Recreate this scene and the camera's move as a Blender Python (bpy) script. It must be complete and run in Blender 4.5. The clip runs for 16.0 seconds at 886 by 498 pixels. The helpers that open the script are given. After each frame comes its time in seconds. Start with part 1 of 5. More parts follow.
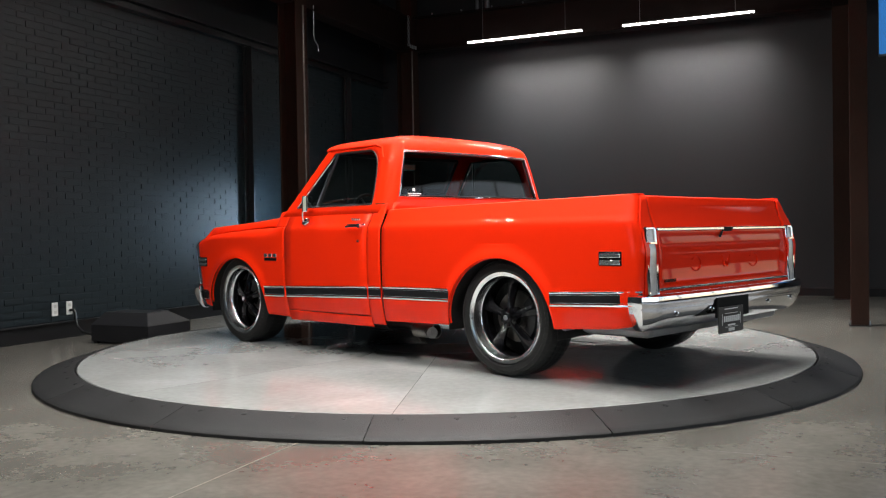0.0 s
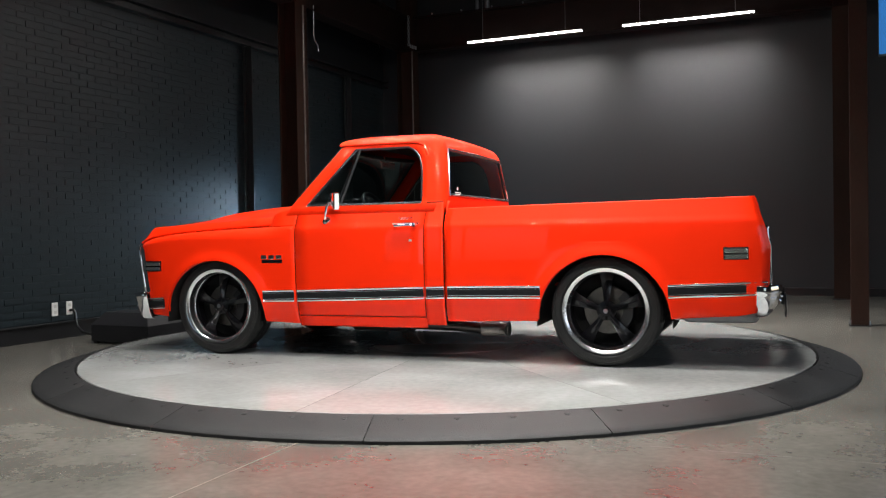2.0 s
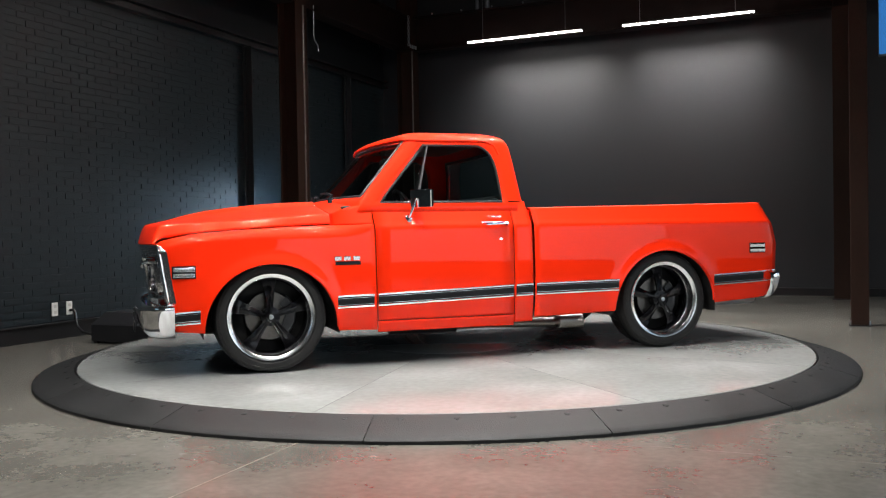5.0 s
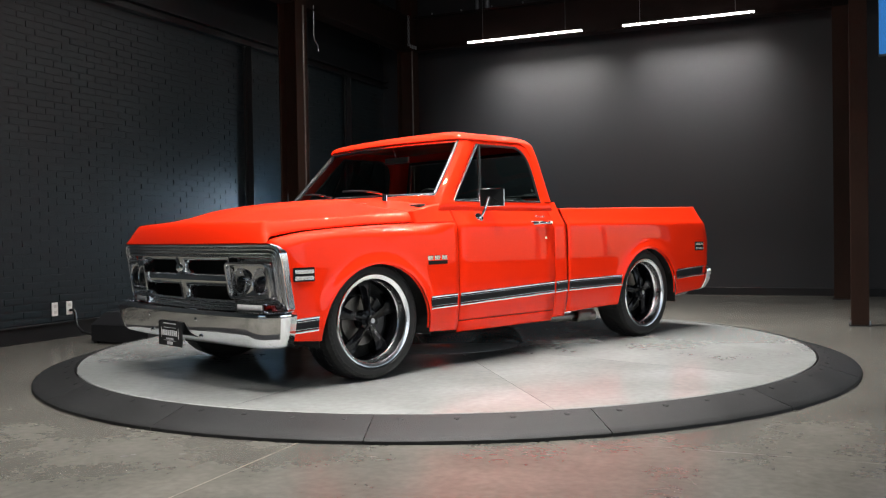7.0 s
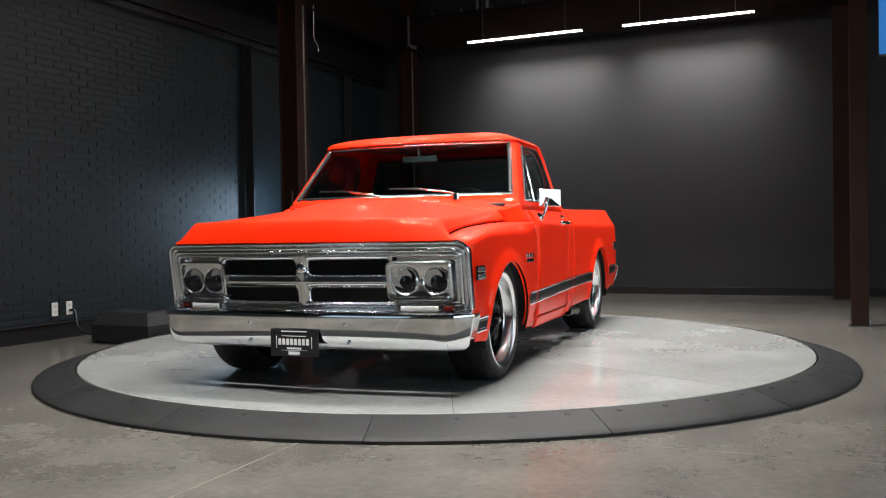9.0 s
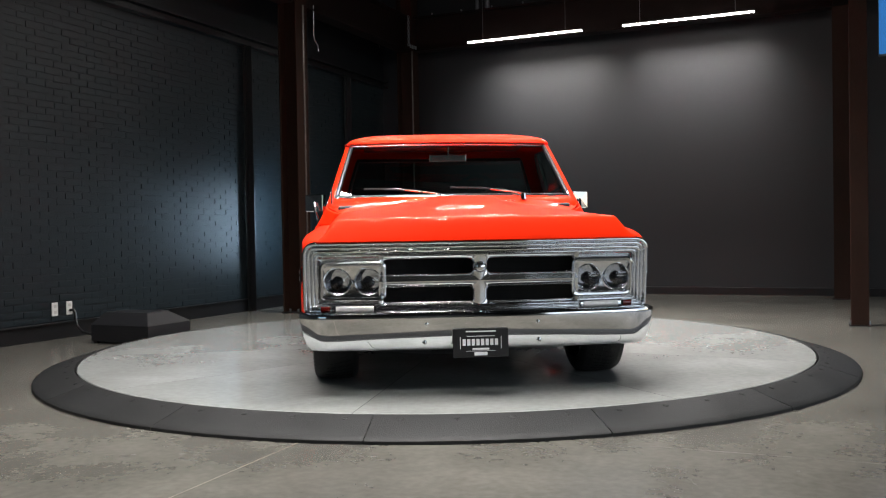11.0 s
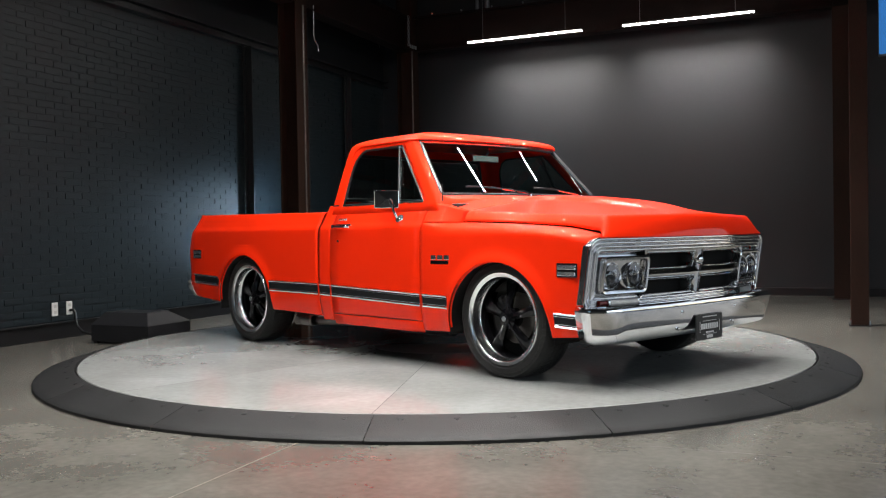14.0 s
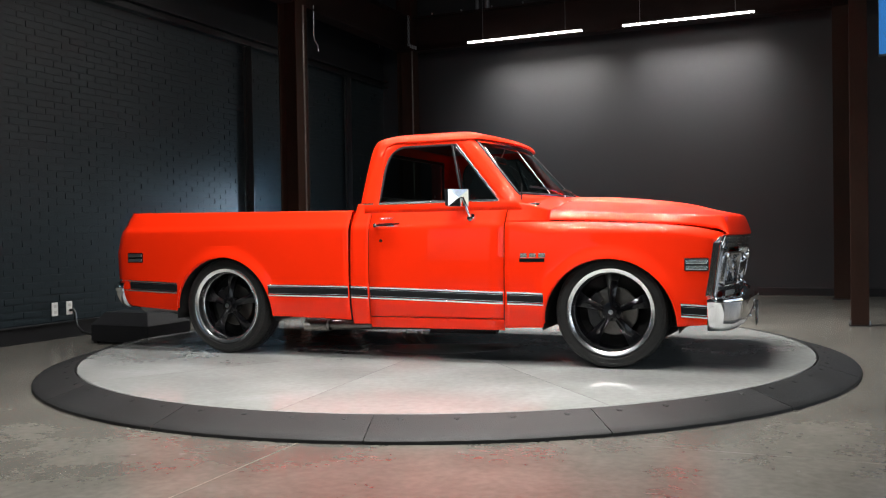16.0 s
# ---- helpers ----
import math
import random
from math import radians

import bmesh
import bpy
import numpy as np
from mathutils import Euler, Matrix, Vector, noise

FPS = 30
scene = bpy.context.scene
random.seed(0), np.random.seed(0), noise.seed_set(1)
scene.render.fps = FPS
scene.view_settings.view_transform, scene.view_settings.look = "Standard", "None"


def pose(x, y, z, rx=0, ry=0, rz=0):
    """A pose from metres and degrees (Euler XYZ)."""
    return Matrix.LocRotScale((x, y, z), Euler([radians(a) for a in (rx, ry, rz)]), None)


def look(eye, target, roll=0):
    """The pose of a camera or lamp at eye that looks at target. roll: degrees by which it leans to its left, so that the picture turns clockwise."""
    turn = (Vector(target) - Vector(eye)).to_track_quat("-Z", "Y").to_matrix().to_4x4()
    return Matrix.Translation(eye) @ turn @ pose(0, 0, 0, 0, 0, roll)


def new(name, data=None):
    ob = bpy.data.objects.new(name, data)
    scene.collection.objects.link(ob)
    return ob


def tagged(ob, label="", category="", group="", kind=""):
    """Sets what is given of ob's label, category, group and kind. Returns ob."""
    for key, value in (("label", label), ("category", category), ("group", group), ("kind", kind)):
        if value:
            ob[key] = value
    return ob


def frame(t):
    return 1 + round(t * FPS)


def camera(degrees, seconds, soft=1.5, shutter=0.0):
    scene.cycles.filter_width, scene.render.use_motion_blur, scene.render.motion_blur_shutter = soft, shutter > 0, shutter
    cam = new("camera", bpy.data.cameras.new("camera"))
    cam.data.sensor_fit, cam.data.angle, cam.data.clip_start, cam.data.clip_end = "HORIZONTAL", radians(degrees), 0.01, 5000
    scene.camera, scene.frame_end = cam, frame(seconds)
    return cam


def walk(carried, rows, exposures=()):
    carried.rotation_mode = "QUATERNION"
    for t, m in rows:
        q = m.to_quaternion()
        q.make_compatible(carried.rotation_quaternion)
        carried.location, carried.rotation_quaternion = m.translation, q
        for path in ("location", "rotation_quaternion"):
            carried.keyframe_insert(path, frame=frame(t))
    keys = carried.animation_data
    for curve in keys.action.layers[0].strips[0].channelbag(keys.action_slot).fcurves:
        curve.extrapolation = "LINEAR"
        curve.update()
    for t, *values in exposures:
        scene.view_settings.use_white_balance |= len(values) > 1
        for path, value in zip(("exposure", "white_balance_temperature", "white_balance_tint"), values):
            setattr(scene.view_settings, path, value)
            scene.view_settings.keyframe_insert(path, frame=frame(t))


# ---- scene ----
# ---- camera and light ----
H = 0.089            # height of the turntable's top
A0, AW = 135.2, 12.705   # turn of the table at the start, degrees per second
EYE = Vector((0, -7.085, 0.978))
cam = camera(53.0, 16.0, soft=1.15)
VIEW = look(EYE, EYE + Vector((-0.00157, 1, -0.01853)), -0.979)
walk(cam, [(0.0, VIEW), (16.0, VIEW)], exposures=[(0.0, 0.0), (16.0, 0.0)])

world = bpy.data.worlds.new("night_sky")
world.use_nodes = True
scene.world = world
wn = world.node_tree.nodes
sky = wn.new("ShaderNodeTexSky")
sky.sky_type, sky.sun_disc, sky.sun_elevation, sky.sun_rotation = "NISHITA", False, radians(35), radians(60)
world.node_tree.links.new(sky.outputs[0], wn["Background"].inputs[0])
wn["Background"].inputs[1].default_value = 0.1

ROOM = pose(0, 0, 0, 0, 0, -23.5)   # the room is turned against the camera: u to the right along the back wall, w towards it


# ---- materials ----
def mat(name, color, rough=0.5, metal=0.0, vary=0.15, scale=8.0, bump=0.0, fine=120.0, coat=0.0, rvary=0.1, island=0.0, objvary=0.0, stretch=(1, 1, 1), emit=0.0, stain=None):
    m = bpy.data.materials.new(name)
    m.use_nodes = True
    nt = m.node_tree
    n, ln = nt.nodes, nt.links
    b = n["Principled BSDF"]
    b.inputs["Metallic"].default_value = metal
    b.inputs["Coat Weight"].default_value = coat
    b.inputs["Coat Roughness"].default_value = 0.012
    tc = n.new("ShaderNodeTexCoord")
    mp = n.new("ShaderNodeMapping")
    mp.inputs["Scale"].default_value = stretch
    ln.new(tc.outputs["Object"], mp.inputs[0])
    big = n.new("ShaderNodeTexNoise")
    big.inputs["Scale"].default_value, big.inputs["Detail"].default_value = scale, 6
    ln.new(mp.outputs[0], big.inputs["Vector"])
    small = n.new("ShaderNodeTexNoise")
    small.inputs["Scale"].default_value, small.inputs["Detail"].default_value = fine, 4
    ln.new(mp.outputs[0], small.inputs["Vector"])
    mixv = n.new("ShaderNodeMath")
    mixv.operation = "MULTIPLY_ADD"
    mixv.inputs[1].default_value = 0.5
    ln.new(small.outputs[0], mixv.inputs[0])
    ln.new(big.outputs[0], mixv.inputs[2])
    fac = mixv.outputs[0]
    if island or objvary:
        src = n.new("ShaderNodeNewGeometry").outputs["Random Per Island"] if island else n.new("ShaderNodeObjectInfo").outputs["Random"]
        add = n.new("ShaderNodeMath")
        add.operation = "MULTIPLY_ADD"
        add.inputs[1].default_value = island or objvary
        ln.new(src, add.inputs[0])
        ln.new(fac, add.inputs[2])
        fac = add.outputs[0]
    ramp = n.new("ShaderNodeMapRange")
    ramp.inputs["From Min"].default_value, ramp.inputs["From Max"].default_value = 0.0, 1.35
    ramp.inputs["To Min"].default_value, ramp.inputs["To Max"].default_value = 1 - 1.7 * vary, 1 + 1.7 * vary
    ln.new(fac, ramp.inputs["Value"])
    mul = n.new("ShaderNodeVectorMath")
    mul.operation = "SCALE"
    mul.inputs[0].default_value = color[:3]
    ln.new(ramp.outputs[0], mul.inputs["Scale"])
    out = mul.outputs[0]
    if stain:
        st = n.new("ShaderNodeTexNoise")
        st.inputs["Scale"].default_value, st.inputs["Detail"].default_value, st.inputs["Roughness"].default_value = stain[1], 4, 0.5
        ln.new(mp.outputs[0], st.inputs["Vector"])
        sr = n.new("ShaderNodeMapRange")
        sr.inputs["From Min"].default_value, sr.inputs["From Max"].default_value = 0.0, 1.1
        sr.inputs["To Max"].default_value = stain[2]
        ln.new(st.outputs[0], sr.inputs["Value"])
        mx = n.new("ShaderNodeMix")
        mx.data_type = "RGBA"
        mx.inputs["B"].default_value = (*stain[0], 1)
        ln.new(sr.outputs[0], mx.inputs["Factor"])
        ln.new(out, mx.inputs["A"])
        out = mx.outputs["Result"]
    ln.new(out, b.inputs["Base Color"])
    rr = n.new("ShaderNodeMapRange")
    rr.inputs["From Min"].default_value, rr.inputs["From Max"].default_value = 0.0, 1.0
    rr.inputs["To Min"].default_value, rr.inputs["To Max"].default_value = max(0.01, rough * (1 - rvary)), min(1, rough * (1 + rvary))
    ln.new(big.outputs[0], rr.inputs["Value"])
    ln.new(rr.outputs[0], b.inputs["Roughness"])
    if bump:
        bp = n.new("ShaderNodeBump")
        bp.inputs["Strength"].default_value, bp.inputs["Distance"].default_value = bump, 0.01
        ln.new(small.outputs[0], bp.inputs["Height"])
        ln.new(bp.outputs[0], b.inputs["Normal"])
    if emit:
        b.inputs["Emission Color"].default_value = (*color[:3], 1)
        b.inputs["Emission Strength"].default_value = emit
    return m


def glass(name, color, rough=0.0):
    m = bpy.data.materials.new(name)
    m.use_nodes = True
    nt = m.node_tree
    nt.nodes.clear()
    o = nt.nodes.new("ShaderNodeOutputMaterial")
    t = nt.nodes.new("ShaderNodeBsdfTransparent")
    t.inputs[0].default_value = (*color, 1)
    g = nt.nodes.new("ShaderNodeBsdfGlossy")
    g.inputs["Roughness"].default_value = rough
    lw = nt.nodes.new("ShaderNodeLayerWeight")
    lw.inputs[0].default_value = 0.5
    pw = nt.nodes.new("ShaderNodeMath")
    pw.operation, pw.inputs[1].default_value = "POWER", 5.0
    nt.links.new(lw.outputs["Facing"], pw.inputs[0])
    f = nt.nodes.new("ShaderNodeMath")
    f.operation = "MULTIPLY_ADD"
    f.inputs[1].default_value, f.inputs[2].default_value = 0.92, 0.06
    nt.links.new(pw.outputs[0], f.inputs[0])
    x = nt.nodes.new("ShaderNodeMixShader")
    nt.links.new(f.outputs[0], x.inputs[0])
    nt.links.new(t.outputs[0], x.inputs[1])
    nt.links.new(g.outputs[0], x.inputs[2])
    nt.links.new(x.outputs[0], o.inputs[0])
    return m


PAINT = mat("orange_red_paint", (0.93, 0.024, 0.0010), 0.6, 0, 0.03, 3, 0, 300, coat=0.5)
PAINT.node_tree.nodes["Principled BSDF"].inputs["Specular IOR Level"].default_value = 0.08
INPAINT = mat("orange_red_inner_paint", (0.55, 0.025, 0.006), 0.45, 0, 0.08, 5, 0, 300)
CHROME = mat("chrome", (0.82, 0.83, 0.85), 0.06, 1, 0.03, 6, 0, 200, rvary=0.3)
POLISH = mat("polished_alloy", (0.88, 0.88, 0.89), 0.24, 1, 0.05, 20, 0, 300, rvary=0.3)
SATIN = mat("bright_anodised_aluminium", (0.80, 0.81, 0.83), 0.17, 1, 0.05, 12, 0, 200, rvary=0.3)
SILVER = mat("satin_aluminium", (0.5, 0.51, 0.53), 0.28, 1, 0.06, 12, 0, 200)
BLACK = mat("satin_black_paint", (0.012, 0.012, 0.013), 0.35, 0, 0.3, 12, 0.02, 200)
GLOSSB = mat("gloss_black_paint", (0.005, 0.005, 0.006), 0.14, 0, 0.3, 12, 0, 200)
GLOSSB.node_tree.nodes["Principled BSDF"].inputs["Specular IOR Level"].default_value = 0.3
STRIPE = mat("black_trim_tape", (0.010, 0.0105, 0.012), 0.5, 0, 0.25, 20, 0.05, 300)
STRIPE.node_tree.nodes["Principled BSDF"].inputs["Specular IOR Level"].default_value = 0.15
# near-black colour that paints the shade in cavities, recesses and gaps
DEEPSHADE = mat("matt_black_cavity_shade", (0.002, 0.002, 0.002), 1.0, 0, 0.3, 12, 0, 200)
RUBBER = mat("tyre_rubber", (0.018, 0.018, 0.018), 0.5, 0, 0.35, 15, 0.1, 200)
RUBBER.node_tree.nodes["Principled BSDF"].inputs["Specular IOR Level"].default_value = 0.22
UNDER = mat("underbody_black", (0.012, 0.011, 0.011), 0.7, 0, 0.5, 9, 0.1, 90)
TANK = mat("grey_painted_tank", (0.20, 0.20, 0.205), 0.45, 0.3, 0.25, 9, 0.03, 90)
STEELD = mat("exhaust_steel", (0.14, 0.13, 0.12), 0.35, 1, 0.4, 12, 0.05, 90)
VINYL = mat("black_vinyl", (0.012, 0.012, 0.013), 0.4, 0, 0.3, 9, 0.1, 150)
LENS = glass("clear_lens", (0.85, 0.87, 0.9), 0.03)
LENSR = mat("red_lens", (0.08, 0.004, 0.003), 0.15, 0, 0.2, 40, 0.05, 200, coat=0.6)
LENSA = mat("clear_ribbed_lens", (0.52, 0.52, 0.52), 0.16, 0.2, 0.2, 40, 0.1, 200, coat=0.7)
REFLECT = mat("lamp_reflector", (0.55, 0.56, 0.58), 0.12, 1, 0.3, 30, 0.1, 90)
GLASS = glass("tinted_glass", (0.42, 0.48, 0.47))
MIRROR = mat("mirror_glass", (0.8, 0.82, 0.83), 0.02, 1, 0.02, 6)
WHITE = mat("white_plastic", (0.75, 0.75, 0.73), 0.4, 0, 0.05, 9)
PRINTW = mat("white_print", (0.8, 0.8, 0.8), 0.5, 0, 0.05, 9)
CONC = mat("polished_concrete", (0.150, 0.143, 0.124), 0.25, 0, 0.62, 2.0, 0.004, 24, rvary=0.12, stain=((0.05, 0.047, 0.041), 0.7, 0.8))
DISC = mat("light_polished_concrete", (0.385, 0.402, 0.395), 0.11, 0, 0.40, 1.1, 0.0, 22, rvary=0.25, stain=((0.18, 0.176, 0.163), 1.5, 0.85))
RAMP = mat("grey_rubber_ramp", (0.0155, 0.0157, 0.016), 0.55, 0, 0.55, 3.5, 0.25, 130, objvary=0.25)
RAMP.node_tree.nodes["Principled BSDF"].inputs["Specular IOR Level"].default_value = 0.3
BRICK = mat("black_painted_brick", (0.0115, 0.0185, 0.0225), 0.42, 0, 0.25, 14, 0.35, 90, objvary=0.25)
BRICKJ = mat("black_painted_brick_far", (0.0115, 0.0185, 0.0225), 0.42, 0, 0.25, 14, 0.35, 90, island=0.25)
MORTAR = mat("black_painted_mortar", (0.011, 0.0165, 0.0195), 0.45, 0, 0.3, 20, 0.4, 120)
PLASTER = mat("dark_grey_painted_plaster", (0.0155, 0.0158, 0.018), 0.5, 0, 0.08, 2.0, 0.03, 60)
DARKW = mat("blue_black_painted_board", (0.006, 0.008, 0.010), 0.5, 0, 0.2, 3.0, 0.05, 60)
RUST = mat("dark_rusted_steel", (0.022, 0.010, 0.0065), 0.55, 0.0, 0.5, 5, 0.12, 60, stretch=(1, 1, 0.35), rvary=0.3, stain=((0.02, 0.012, 0.009), 6, 0.7))
RUST.node_tree.nodes["Principled BSDF"].inputs["Specular IOR Level"].default_value = 0.12
BEAMM = mat("dark_brown_steel", (0.012, 0.007, 0.006), 0.5, 0.3, 0.4, 5, 0.1, 60)
BEAMM.node_tree.nodes["Principled BSDF"].inputs["Specular IOR Level"].default_value = 0.12
BASEB = mat("black_painted_steel", (0.010, 0.010, 0.011), 0.35, 0, 0.3, 8, 0.05, 60)
BOXM = mat("black_powder_coat", (0.012, 0.012, 0.014), 0.38, 0, 0.2, 10, 0.05, 200)
GALV = mat("galvanised_steel", (0.45, 0.47, 0.48), 0.35, 1, 0.3, 15, 0.1, 90)
LED = mat("white_led_diffuser", (1, 0.97, 0.93), 0.5, 0, 0.0, 5, emit=14.0)
LEDR = mat("white_led_row_diffuser", (1, 0.97, 0.93), 0.5, 0, 0.0, 5, emit=60.0)
# emitter of the fill strip added behind the left column
COOLFILL = mat("cool_fill_emitter", (0.55, 0.78, 1.0), 0.5, 0, 0.0, 5, emit=85.0)
ALU = mat("black_lamp_housing", (0.015, 0.015, 0.016), 0.4, 0, 0.1, 9)


# ---- mesh helpers ----
def part(name, bm, material, parent=None, label="", smooth=True, thick=0.0, bevel=0.0, weld=False):
    if weld:
        bmesh.ops.remove_doubles(bm, verts=bm.verts, dist=0.0004)
    me = bpy.data.meshes.new(name)
    bmesh.ops.recalc_face_normals(bm, faces=bm.faces)
    bm.to_mesh(me)
    bm.free()
    me.materials.append(material)
    if smooth:
        me.polygons.foreach_set("use_smooth", [True] * len(me.polygons))
        me.set_sharp_from_angle(angle=radians(38))
    ob = new(name, me)
    if parent:
        ob.parent = parent
    if thick:
        s = ob.modifiers.new("thick", "SOLIDIFY")
        s.thickness, s.offset = thick, 0
    if bevel:
        v = ob.modifiers.new("edge", "BEVEL")
        v.width, v.segments, v.limit_method, v.angle_limit = bevel, 2, "ANGLE", radians(40)
    if label:
        tagged(ob, label)
    return ob


def B():
    return bmesh.new()


def box(bm, x0, x1, y0, y1, z0, z1):
    v = [bm.verts.new((x, y, z)) for x in (x0, x1) for y in (y0, y1) for z in (z0, z1)]
    for f in ((0, 1, 3, 2), (4, 6, 7, 5), (0, 4, 5, 1), (2, 3, 7, 6), (0, 2, 6, 4), (1, 5, 7, 3)):
        bm.faces.new([v[i] for i in f])
    return bm


def grid(bm, rows, close=False):
    vs = [[bm.verts.new(p) for p in r] for r in rows]
    for a, b in zip(vs, vs[1:]):
        n = len(a)
        for j in range(n if close else n - 1):
            k = (j + 1) % n
            bm.faces.new((a[j], a[k], b[k], b[j]))
    return vs


def tube(bm, pts, r, seg=8, closed=False, flat=1.0):
    """A round bar along pts."""
    pts = [Vector(p) for p in pts]
    n = len(pts)
    rings = []
    up = None
    for i, p in enumerate(pts):
        a = pts[(i - 1) % n] if closed or i else p
        b = pts[(i + 1) % n] if closed or i < n - 1 else p
        d = (b - a).normalized()
        if up is None:
            up = d.orthogonal().normalized()
        up = (up - d * up.dot(d)).normalized()
        side = d.cross(up)
        rings.append([p + r * (math.cos(q) * up + flat * math.sin(q) * side) for q in (2 * math.pi * k / seg for k in range(seg))])
    if closed:
        rings.append(rings[0])
    vs = grid(bm, rings, True)
    if not closed:
        bm.faces.new(vs[0])
        bm.faces.new(vs[-1][::-1])
    return bm


def lathe(bm, prof, c, axis="y", seg=48, sgn=1):
    """prof: (radius, offset along the axis)."""
    rows = []
    for r, o in prof:
        row = []
        for k in range(seg):
            a = 2 * math.pi * k / seg
            p = (r * math.cos(a), sgn * o, r * math.sin(a)) if axis == "y" else ((sgn * o, r * math.cos(a), r * math.sin(a)) if axis == "x" else (r * math.cos(a), r * math.sin(a), sgn * o))
            row.append(Vector(c) + Vector(p))
        rows.append(row)
    grid(bm, rows, True)
    return bm


def ip(x, pts):
    return float(np.interp(x, [p[0] for p in pts], [p[1] for p in pts]))


def smooth_ip(x, pts):
    """Smooth curve through pts."""
    n = len(pts)
    if x <= pts[0][0]:
        return pts[0][1]
    if x >= pts[-1][0]:
        return pts[-1][1]
    for i in range(n - 1):
        if pts[i][0] <= x <= pts[i + 1][0]:
            (x0, y0), (x1, y1) = pts[i], pts[i + 1]
            s0 = (y1 - (pts[i - 1][1] if i else y0)) / (x1 - (pts[i - 1][0] if i else x0))
            s1 = ((pts[i + 2][1] if i < n - 2 else y1) - y0) / ((pts[i + 2][0] if i < n - 2 else x1) - x0)
            h, u = x1 - x0, (x - x0) / (x1 - x0)
            return (2 * u**3 - 3 * u**2 + 1) * y0 + (u**3 - 2 * u**2 + u) * h * s0 + (3 * u**2 - 2 * u**3) * y1 + (u**3 - u**2) * h * s1


def room_thing(ob):
    ob.matrix_world = ROOM @ ob.matrix_world
    return ob


def empty(name, m=None):
    ob = new(name)
    ob.empty_display_size = 0.1
    ob.matrix_world = m or Matrix.Identity(4)
    return ob


# ---- the room ----
UL, WB = -4.14, 7.02           # left wall and back wall
UR, WF, TOP = 8.6, -11.0, 6.2  # the walls out of view, the ceiling


def slab(name, a, material, label, **k):
    return tagged(room_thing(part(name, box(B(), *a), material, smooth=False, **k)), label, kind="structure")


slab("floor", (UL - 0.4, UR + 0.4, WF - 0.4, WB + 0.4, -0.2, 0), CONC, "polished grey-brown concrete floor with stains")
slab("ceiling", (UL - 0.4, UR + 0.4, WF - 0.4, WB + 0.4, TOP, TOP + 0.2), DARKW, "dark painted ceiling")
slab("wall_left", (UL - 0.4, UL - 0.012, WF - 0.4, WB + 0.4, 0, TOP), MORTAR, "black-painted brick wall")
WIN = (3.44, 5.10, 3.27, 4.55)   # high window in the back wall
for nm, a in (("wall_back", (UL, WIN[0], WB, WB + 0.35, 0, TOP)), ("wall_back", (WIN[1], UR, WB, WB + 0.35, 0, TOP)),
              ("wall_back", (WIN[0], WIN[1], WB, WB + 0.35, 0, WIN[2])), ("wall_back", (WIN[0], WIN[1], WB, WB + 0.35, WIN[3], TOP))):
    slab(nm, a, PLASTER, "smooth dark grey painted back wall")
FOPEN = (-3.6, -0.4, 0.5, 3.6)    # unseen opening behind the camera, added for a fill lamp
ROPEN = (-9.2, 6.4, 0.5, 3.4)     # unseen opening on the right, added for two fill lamps
for a in ((UL, FOPEN[0], 0, TOP), (FOPEN[1], UR, 0, TOP), (FOPEN[0], FOPEN[1], 0, FOPEN[2]), (FOPEN[0], FOPEN[1], FOPEN[3], TOP)):
    slab("wall_front", (a[0], a[1], WF - 0.3, WF, a[2], a[3]), DARKW, "unseen dark front wall round an added fill opening")
for a in ((WF, ROPEN[0], 0, TOP), (ROPEN[1], WB, 0, TOP), (ROPEN[0], ROPEN[1], 0, ROPEN[2]), (ROPEN[0], ROPEN[1], ROPEN[3], TOP)):
    slab("wall_right", (UR, UR + 0.3, a[0], a[1], a[2], a[3]), DARKW, "unseen dark right wall round an added fill opening")
# unseen windows with fill lamps, added to brighten the chrome and tailgate
for nm, m, n, hh, power, col in (("fill_window_front", ROOM @ pose((FOPEN[0] + FOPEN[1]) / 2, WF - 0.1, FOPEN[2]), FOPEN[1] - FOPEN[0], FOPEN[3] - FOPEN[2], 20, (0.95, 0.97, 1.0)),
                                 ("fill_window_right", ROOM @ pose(UR + 0.1, (ROPEN[0] - 1.6) / 2, ROPEN[2], 0, 0, 90), -1.6 - ROPEN[0], ROPEN[3] - ROPEN[2], 92, (0.86, 0.93, 1.0)),
                                 ("fill_window_tail", ROOM @ pose(UR + 0.1, (ROPEN[1] - 1.6) / 2, ROPEN[2], 0, 0, 90), ROPEN[1] + 1.6, ROPEN[3] - ROPEN[2], 24, (0.90, 0.95, 1.0))):
    e = tagged(empty(nm, m), "unseen window with dark steel mullions, added to hold a fill lamp", kind="structure")
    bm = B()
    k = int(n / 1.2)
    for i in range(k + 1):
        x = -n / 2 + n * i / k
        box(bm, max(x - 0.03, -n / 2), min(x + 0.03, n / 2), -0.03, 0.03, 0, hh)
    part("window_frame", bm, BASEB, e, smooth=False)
    d = bpy.data.lights.new("window_fill", "AREA")
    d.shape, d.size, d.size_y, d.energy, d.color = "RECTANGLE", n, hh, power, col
    lo = new("window_fill", d)
    lo.matrix_world = m @ pose(0, -0.06 if nm == "fill_window_front" else 0.06, hh / 2, 90, 0, 180 if nm == "fill_window_front" else 0)
win = tagged(empty("window_1", ROOM.copy()), "high window with blue daylight behind it", kind="structure")
bm = B()
